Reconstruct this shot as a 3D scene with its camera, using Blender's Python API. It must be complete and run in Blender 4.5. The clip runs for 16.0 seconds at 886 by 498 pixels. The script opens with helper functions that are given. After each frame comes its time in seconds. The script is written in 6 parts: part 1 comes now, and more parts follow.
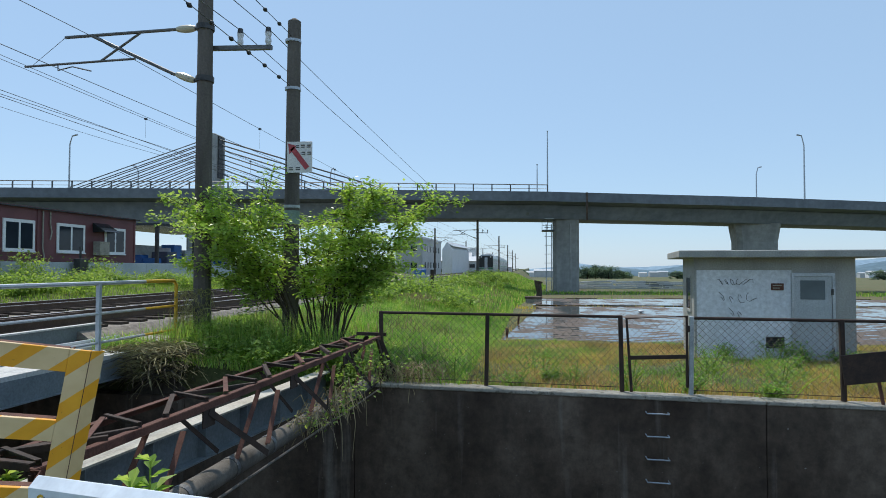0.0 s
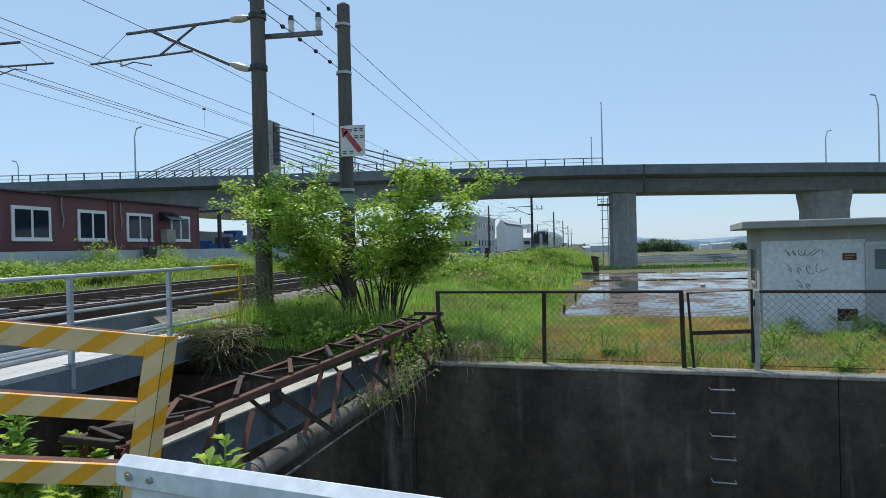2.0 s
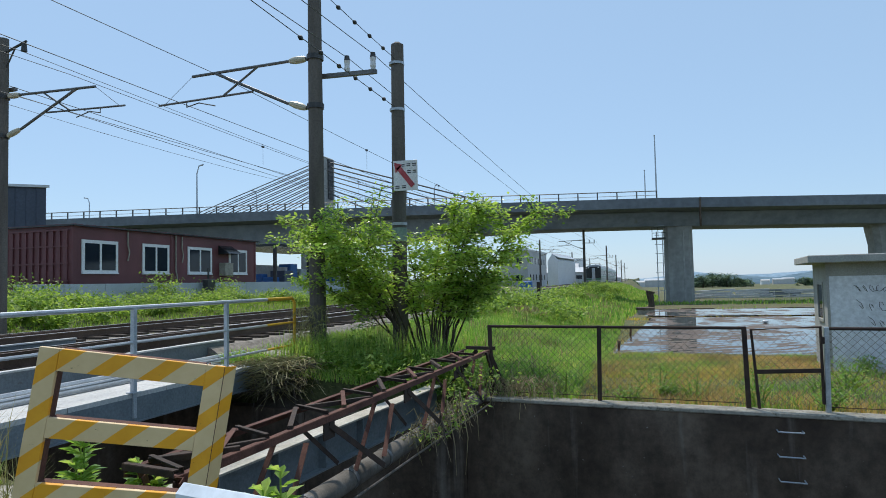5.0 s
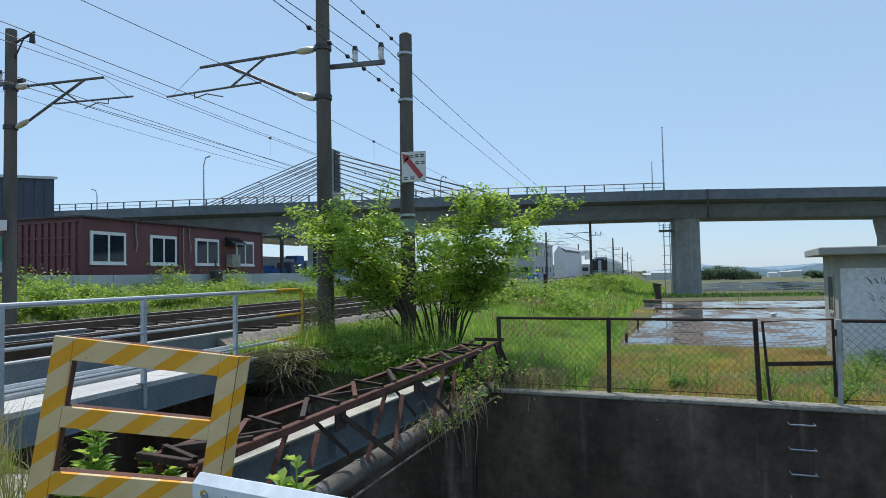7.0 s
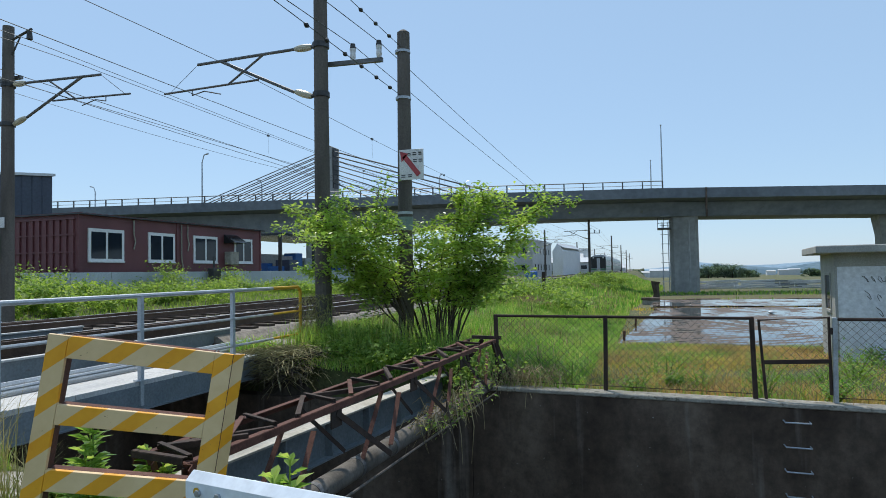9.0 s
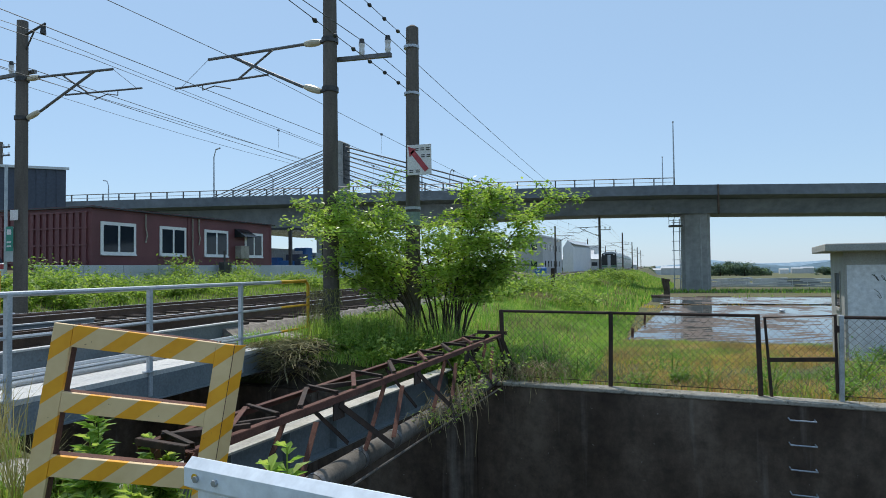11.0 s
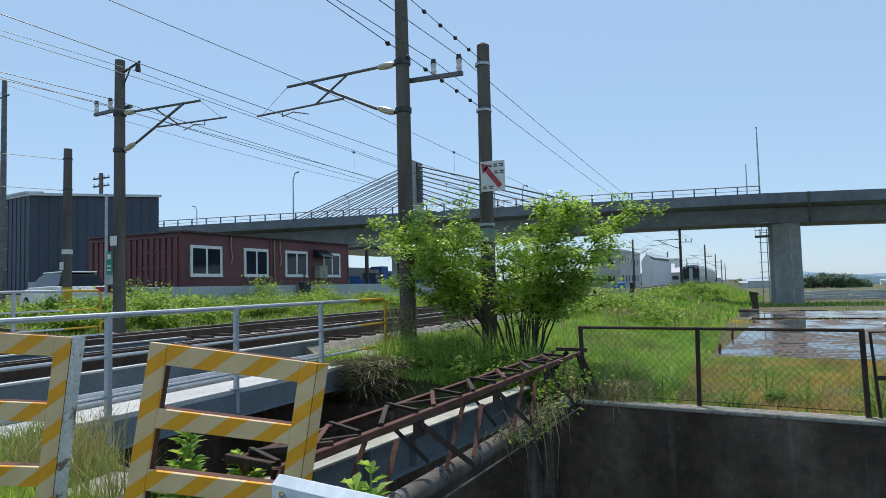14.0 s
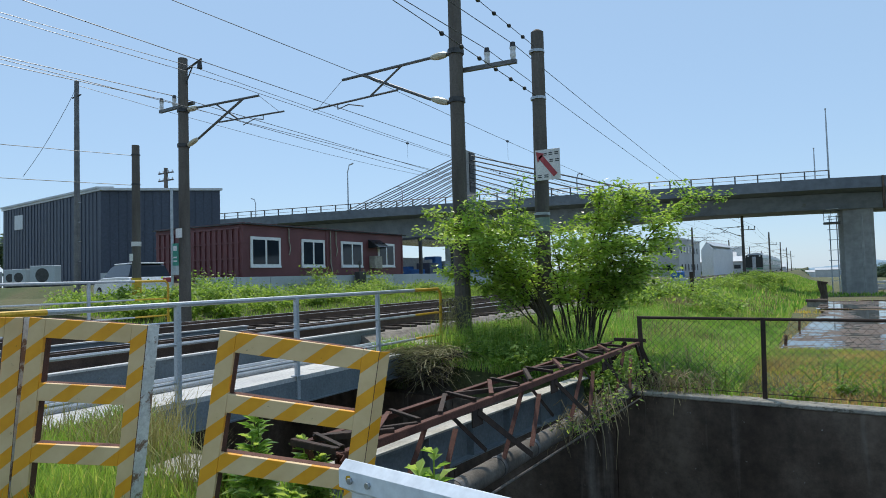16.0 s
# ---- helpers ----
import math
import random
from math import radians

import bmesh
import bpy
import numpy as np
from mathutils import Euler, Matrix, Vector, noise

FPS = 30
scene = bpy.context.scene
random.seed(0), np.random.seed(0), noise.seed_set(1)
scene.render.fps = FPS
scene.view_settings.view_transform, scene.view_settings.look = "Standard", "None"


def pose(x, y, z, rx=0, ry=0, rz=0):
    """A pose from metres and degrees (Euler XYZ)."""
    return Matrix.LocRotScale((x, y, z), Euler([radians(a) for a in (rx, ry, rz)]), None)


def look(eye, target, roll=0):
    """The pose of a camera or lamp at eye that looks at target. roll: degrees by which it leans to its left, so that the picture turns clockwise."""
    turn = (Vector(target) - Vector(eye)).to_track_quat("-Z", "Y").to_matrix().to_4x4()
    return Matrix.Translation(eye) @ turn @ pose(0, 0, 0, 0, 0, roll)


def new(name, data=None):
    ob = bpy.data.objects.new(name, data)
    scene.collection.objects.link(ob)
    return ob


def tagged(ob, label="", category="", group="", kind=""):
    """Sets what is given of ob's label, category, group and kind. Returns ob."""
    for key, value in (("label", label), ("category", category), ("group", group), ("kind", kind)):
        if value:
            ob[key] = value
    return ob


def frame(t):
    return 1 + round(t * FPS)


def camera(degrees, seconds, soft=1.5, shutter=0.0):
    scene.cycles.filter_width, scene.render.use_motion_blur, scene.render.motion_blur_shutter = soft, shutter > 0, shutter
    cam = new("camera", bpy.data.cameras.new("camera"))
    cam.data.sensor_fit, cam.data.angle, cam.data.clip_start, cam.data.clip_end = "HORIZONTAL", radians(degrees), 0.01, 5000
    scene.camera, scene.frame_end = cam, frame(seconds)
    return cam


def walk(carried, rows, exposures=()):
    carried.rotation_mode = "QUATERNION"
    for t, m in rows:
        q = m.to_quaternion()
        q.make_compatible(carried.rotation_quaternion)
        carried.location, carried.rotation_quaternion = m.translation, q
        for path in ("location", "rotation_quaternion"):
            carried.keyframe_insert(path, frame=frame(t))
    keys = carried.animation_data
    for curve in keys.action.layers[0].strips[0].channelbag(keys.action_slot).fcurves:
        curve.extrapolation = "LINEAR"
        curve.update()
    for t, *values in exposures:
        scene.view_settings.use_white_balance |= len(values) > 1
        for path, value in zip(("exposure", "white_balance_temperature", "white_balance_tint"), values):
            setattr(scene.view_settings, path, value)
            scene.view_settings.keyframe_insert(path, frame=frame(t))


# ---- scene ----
EYE = 1.65
cam = camera(69.28, 16.0, soft=0.9)
# seconds, x, y, z from the first eye, yaw, pitch, roll
ROWS = [
    (0.0, 0.026, -0.003, -0.003, 7.680, 1.679, -0.089),
    (0.5, 0.035, -0.016, 0.015, 9.282, 2.633, -0.095),
    (1.0, 0.062, -0.026, 0.016, 8.137, 0.125, 0.500),
    (1.5, 0.016, -0.001, 0.006, 10.400, -0.582, -0.917),
    (2.0, 0.025, -0.024, 0.014, 12.546, -0.211, 1.454),
    (2.5, 0.025, -0.030, 0.015, 12.505, -0.427, 1.466),
    (3.0, -0.000, -0.010, -0.002, 11.514, -0.324, 0.947),
    (3.5, 0.002, -0.009, -0.000, 14.684, 0.541, 0.402),
    (4.0, -0.009, 0.017, -0.006, 13.349, 0.727, 2.141),
    (4.5, -0.005, 0.025, 0.007, 13.764, 1.533, 2.243),
    (4.7, 0.000, -0.009, 0.007, 16.231, 3.024, 1.469),
    (6.8, -0.005, -0.029, -0.001, 18.473, 1.861, 0.981),
    (7.0, -0.052, -0.004, -0.002, 17.561, 2.237, 1.119),
    (7.5, -0.023, -0.008, -0.004, 16.658, 0.869, 0.355),
    (8.0, -0.028, -0.009, 0.003, 19.210, 1.788, 0.838),
    (8.2, -0.040, -0.001, 0.005, 17.450, 1.588, 1.227),
    (10.3, -0.005, -0.005, -0.007, 17.566, 2.899, 0.769),
    (10.5, -0.014, 0.019, -0.007, 18.395, 1.808, 1.725),
    (11.0, 0.039, -0.015, -0.011, 18.371, 1.661, 0.610),
    (11.5, -0.010, 0.031, -0.009, 18.357, 1.439, 0.320),
    (12.0, -0.010, 0.008, -0.004, 21.206, 2.083, 1.571),
    (12.5, -0.004, 0.022, -0.008, 22.215, 0.601, 2.512),
    (13.0, 0.003, 0.056, 0.000, 21.135, 0.462, 1.415),
    (13.5, -0.009, 0.019, -0.004, 22.460, 1.318, 2.830),
    (14.0, 0.001, 0.012, -0.011, 24.987, 3.282, 1.475),
    (14.5, 0.012, 0.020, 0.009, 26.336, 2.056, 2.038),
    (15.0, -0.005, 0.034, -0.001, 24.906, 3.169, 0.890),
    (15.5, 0.019, -0.036, -0.003, 27.736, 2.934, 0.967),
    (16.0, -0.022, -0.016, -0.011, 29.727, 2.505, 1.608),
]
walk(cam, [(t, pose(x, y, EYE + z, 90 + pitch, roll, yaw)) for t, x, y, z, yaw, pitch, roll in ROWS])
scene.view_settings.exposure = 0.0

# ---- world and sun ----
SUN_AZ, SUN_EL = -38.0, 62.0          # degrees clockwise from +y, and above the horizon
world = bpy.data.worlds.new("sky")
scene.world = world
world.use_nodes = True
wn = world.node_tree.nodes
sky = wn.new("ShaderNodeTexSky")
sky.sky_type = "NISHITA"
sky.sun_disc = False
sky.sun_elevation, sky.sun_rotation = radians(SUN_EL), radians(SUN_AZ)
sky.air_density, sky.dust_density, sky.ozone_density = 1.0, 0.25, 3.5
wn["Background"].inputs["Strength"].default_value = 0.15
haze = wn.new("ShaderNodeMix")                # even pale-blue haze colour mixed into the sky, scaled up against the 0.15 strength
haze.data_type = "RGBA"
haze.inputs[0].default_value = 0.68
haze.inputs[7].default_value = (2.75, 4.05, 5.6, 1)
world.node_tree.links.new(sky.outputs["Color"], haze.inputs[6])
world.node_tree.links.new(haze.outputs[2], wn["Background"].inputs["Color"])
sun_data = bpy.data.lights.new("sun", "SUN")
sun_data.energy, sun_data.angle, sun_data.color = 3.6, radians(0.55), (1.0, 0.95, 0.87)
sun = new("sun", sun_data)
_d = Vector((math.sin(radians(SUN_AZ)) * math.cos(radians(SUN_EL)), math.cos(radians(SUN_AZ)) * math.cos(radians(SUN_EL)), math.sin(radians(SUN_EL))))
sun.matrix_world = look(_d * 50, (0, 0, 0))


# ---- materials ----
def nodes_of(name):
    m = bpy.data.materials.new(name)
    m.use_nodes = True
    nt = m.node_tree
    return m, nt, nt.nodes, nt.links, nt.nodes["Principled BSDF"]


def ramp(nt, fac, stops):
    r = nt.nodes.new("ShaderNodeValToRGB")
    el = r.color_ramp.elements
    while len(el) < len(stops):
        el.new(0.5)
    for e, (p, c) in zip(el, stops):
        e.position, e.color = p, (*c, 1)
    nt.links.new(fac, r.inputs["Fac"])
    return r.outputs["Color"]


def noise_of(nt, scale, detail=6.0, rough=0.6, stretch=None):
    tc = nt.nodes.new("ShaderNodeTexCoord")
    n = nt.nodes.new("ShaderNodeTexNoise")
    n.inputs["Scale"].default_value, n.inputs["Detail"].default_value, n.inputs["Roughness"].default_value = scale, detail, rough
    if stretch:
        mp = nt.nodes.new("ShaderNodeMapping")
        mp.inputs["Scale"].default_value = stretch
        nt.links.new(tc.outputs["Object"], mp.inputs["Vector"])
        nt.links.new(mp.outputs["Vector"], n.inputs["Vector"])
    else:
        nt.links.new(tc.outputs["Object"], n.inputs["Vector"])
    return n.outputs["Fac"]


def mixc(nt, fac, a, b, mode="MIX"):
    m = nt.nodes.new("ShaderNodeMix")
    m.data_type, m.blend_type = "RGBA", mode
    for key, v in (("Factor", fac), ("A", a), ("B", b)):
        sock = [s for s in m.inputs if s.name == key and (s.type == "RGBA" or key == "Factor" and s.type == "VALUE")][0]
        if isinstance(v, (int, float)):
            sock.default_value = v
        elif isinstance(v, tuple):
            sock.default_value = (*v, 1)
        else:
            nt.links.new(v, sock)
    return [o for o in m.outputs if o.type == "RGBA"][0]


def surf(name, c1, c2, scale=3.0, fine=40.0, rough=0.8, metal=0.0, bump=0.3, stretch=None, wear=None, wear_at=0.62, spec=0.4):
    """A weathered surface: two colours in large blotches, a fine grain over them, and wear of a third colour."""
    m, nt, N, L, b = nodes_of(name)
    big = noise_of(nt, scale, 5, 0.6, stretch)
    small = noise_of(nt, fine, 4, 0.6)
    col = ramp(nt, big, [(0.32, c1), (0.68, c2)])
    grain = ramp(nt, small, [(0.3, (0.78, 0.78, 0.78)), (0.7, (1.12, 1.12, 1.12))])
    col = mixc(nt, 1.0, col, grain, "MULTIPLY")
    if wear:
        w = ramp(nt, noise_of(nt, scale * 3.1, 8, 0.7), [(wear_at, (0, 0, 0)), (wear_at + 0.06, (1, 1, 1))])
        col = mixc(nt, w, col, wear)
    L.new(col, b.inputs["Base Color"])
    b.inputs["Roughness"].default_value, b.inputs["Metallic"].default_value = rough, metal
    b.inputs["Specular IOR Level"].default_value = spec
    if bump:
        bp = N.new("ShaderNodeBump")
        bp.inputs["Strength"].default_value, bp.inputs["Distance"].default_value = bump, 0.01
        L.new(small, bp.inputs["Height"])
        L.new(bp.outputs["Normal"], b.inputs["Normal"])
    return m


def leafy(name, stops, trans=0.35, rough=0.5, dry=None):
    """Leaves and blades: the colour varies from one to the next, and light shines through."""
    m, nt, N, L, b = nodes_of(name)
    geo = N.new("ShaderNodeNewGeometry")
    col = ramp(nt, geo.outputs["Random Per Island"], stops)
    col = mixc(nt, 1.0, col, ramp(nt, noise_of(nt, 0.9, 3), [(0.3, (0.48, 0.55, 0.52)), (0.7, (1.32, 1.24, 1.15))]), "MULTIPLY")
    col = mixc(nt, ramp(nt, noise_of(nt, 0.23, 4), [(0.45, (0, 0, 0)), (0.75, (0.5, 0.5, 0.5))]), col, dry if dry else (0.3, 0.42, 0.06))
    L.new(col, b.inputs["Base Color"])
    b.inputs["Roughness"].default_value = rough
    b.inputs["Specular IOR Level"].default_value = 0.3
    t = N.new("ShaderNodeBsdfTranslucent")
    L.new(mixc(nt, 1.0, col, (1.25, 1.22, 0.75), "MULTIPLY"), t.inputs["Color"])
    mx = N.new("ShaderNodeMixShader")
    mx.inputs[0].default_value = trans
    L.new(b.outputs[0], mx.inputs[1])
    L.new(t.outputs[0], mx.inputs[2])
    L.new(mx.outputs[0], N["Material Output"].inputs["Surface"])
    return m


def stained(name):
    """Old canal concrete: brown-black growth, pale run-off streaks and a scatter of chips."""
    m, nt, N, L, b = nodes_of(name)
    col = ramp(nt, noise_of(nt, 0.9, 7, 0.62, (1.0, 1.0, 0.55)), [(0.3, (0.046, 0.032, 0.024)), (0.5, (0.095, 0.07, 0.053)), (0.7, (0.185, 0.143, 0.11))])
    runs = ramp(nt, noise_of(nt, 1.6, 5, 0.55, (2.4, 2.4, 0.16)), [(0.58, (0, 0, 0)), (0.76, (0.7, 0.7, 0.7))])
    col = mixc(nt, runs, col, (0.27, 0.24, 0.21))
    blot = ramp(nt, noise_of(nt, 5.5, 9, 0.75), [(0.35, (0.7, 0.7, 0.7)), (0.65, (1.3, 1.28, 1.25))])
    col = mixc(nt, 1.0, col, blot, "MULTIPLY")
    chips = ramp(nt, noise_of(nt, 17, 3, 0.5), [(0.735, (0, 0, 0)), (0.76, (1, 1, 1))])
    col = mixc(nt, chips, col, (0.3, 0.28, 0.25))
    L.new(col, b.inputs["Base Color"])
    b.inputs["Roughness"].default_value = 0.9
    b.inputs["Specular IOR Level"].default_value = 0.25
    bp = N.new("ShaderNodeBump"); bp.inputs["Strength"].default_value, bp.inputs["Distance"].default_value = 0.5, 0.012
    L.new(noise_of(nt, 9, 8, 0.7), bp.inputs["Height"]); L.new(bp.outputs["Normal"], b.inputs["Normal"])
    return m


def striped(name):
    """Cream paint with diagonal amber bands and rust at the edges, for the barrier frames."""
    m, nt, N, L, b = nodes_of(name)
    tc, sp = N.new("ShaderNodeTexCoord"), N.new("ShaderNodeSeparateXYZ")
    L.new(tc.outputs["Object"], sp.inputs[0])
    a = N.new("ShaderNodeMath"); a.operation = "MULTIPLY_ADD"
    L.new(sp.outputs["Z"], a.inputs[0]); a.inputs[1].default_value = 1.1
    neg = N.new("ShaderNodeMath"); neg.operation = "MULTIPLY"; neg.inputs[1].default_value = -1.0
    L.new(sp.outputs["X"], neg.inputs[0]); L.new(neg.outputs[0], a.inputs[2])
    s = N.new("ShaderNodeMath"); s.operation = "MULTIPLY"; s.inputs[1].default_value = 4.3
    L.new(a.outputs[0], s.inputs[0])
    f = N.new("ShaderNodeMath"); f.operation = "FRACT"
    L.new(s.outputs[0], f.inputs[0])
    g = N.new("ShaderNodeMath"); g.operation = "GREATER_THAN"; g.inputs[1].default_value = 0.58
    L.new(f.outputs[0], g.inputs[0])
    cream = ramp(nt, noise_of(nt, 6, 6), [(0.3, (0.66, 0.46, 0.23)), (0.7, (0.78, 0.58, 0.33))])
    amber = ramp(nt, noise_of(nt, 7, 6), [(0.3, (0.76, 0.32, 0.01)), (0.7, (0.88, 0.41, 0.018))])
    col = mixc(nt, g.outputs[0], cream, amber)
    w = ramp(nt, noise_of(nt, 21, 10, 0.78), [(0.645, (0, 0, 0)), (0.69, (1, 1, 1))])
    col = mixc(nt, w, col, (0.12, 0.055, 0.025))
    L.new(col, b.inputs["Base Color"])
    b.inputs["Roughness"].default_value = 0.55
    bp = N.new("ShaderNodeBump"); bp.inputs["Strength"].default_value, bp.inputs["Distance"].default_value = 0.35, 0.004
    L.new(w, bp.inputs["Height"]); L.new(bp.outputs["Normal"], b.inputs["Normal"])
    return m


def soil(name):
    """Ground: earth, dry straw and green patches."""
    m, nt, N, L, b = nodes_of(name)
    c = ramp(nt, noise_of(nt, 0.35, 7, 0.65), [(0.3, (0.11, 0.17, 0.03)), (0.45, (0.18, 0.23, 0.04)), (0.58, (0.3, 0.26, 0.09)), (0.72, (0.32, 0.22, 0.1))])
    far = ramp(nt, noise_of(nt, 0.02, 4), [(0.4, (0.055, 0.075, 0.035)), (0.55, (0.1, 0.085, 0.055)), (0.65, (0.06, 0.085, 0.038))])
    c = mixc(nt, 0.75, c, far)
    fine = noise_of(nt, 14, 6, 0.7)
    c = mixc(nt, 1.0, c, ramp(nt, fine, [(0.3, (0.55, 0.55, 0.5)), (0.7, (1.2, 1.2, 1.1))]), "MULTIPLY")
    L.new(c, b.inputs["Base Color"])
    b.inputs["Roughness"].default_value = 0.95
    bp = N.new("ShaderNodeBump"); bp.inputs["Strength"].default_value, bp.inputs["Distance"].default_value = 0.8, 0.05
    L.new(fine, bp.inputs["Height"]); L.new(bp.outputs["Normal"], b.inputs["Normal"])
    return m


def paddy_water(name):
    """Standing water over tilled mud: still and shiny between brown ridges."""
    m, nt, N, L, b = nodes_of(name)
    n = noise_of(nt, 0.8, 9, 0.68, (0.75, 0.5, 1.0))
    rows = N.new("ShaderNodeTexWave"); rows.inputs["Scale"].default_value = 0.55; rows.inputs["Distortion"].default_value = 6.0
    tc, mp = N.new("ShaderNodeTexCoord"), N.new("ShaderNodeMapping")
    mp.inputs["Rotation"].default_value = (0, 0, radians(58))
    L.new(tc.outputs["Object"], mp.inputs["Vector"]); L.new(mp.outputs["Vector"], rows.inputs["Vector"])
    mix = N.new("ShaderNodeMath"); mix.operation = "MULTIPLY_ADD"; mix.inputs[1].default_value = 0.11
    L.new(rows.outputs["Fac"], mix.inputs[0]); L.new(n, mix.inputs[2])
    mud = ramp(nt, mix.outputs[0], [(0.555, (0, 0, 0)), (0.57, (1, 1, 1))])
    brown = ramp(nt, noise_of(nt, 6, 6), [(0.3, (0.05, 0.034, 0.024)), (0.7, (0.13, 0.088, 0.06))])
    L.new(mixc(nt, mud, (0.05, 0.045, 0.035), brown), b.inputs["Base Color"])
    L.new(ramp(nt, mud, [(0.0, (0.03, 0.03, 0.03)), (1.0, (0.85, 0.85, 0.85))]), b.inputs["Roughness"])
    b.inputs["Specular IOR Level"].default_value = 0.8
    bp = N.new("ShaderNodeBump"); bp.inputs["Strength"].default_value, bp.inputs["Distance"].default_value = 0.5, 0.04
    L.new(mud, bp.inputs["Height"]); L.new(bp.outputs["Normal"], b.inputs["Normal"])
    return m


def glassy(name, c, rough=0.05):
    m, nt, N, L, b = nodes_of(name)
    L.new(ramp(nt, noise_of(nt, 1.3, 3), [(0.3, c), (0.7, tuple(v * 1.6 for v in c))]), b.inputs["Base Color"])
    b.inputs["Roughness"].default_value = rough
    b.inputs["Specular IOR Level"].default_value = 0.3
    return m


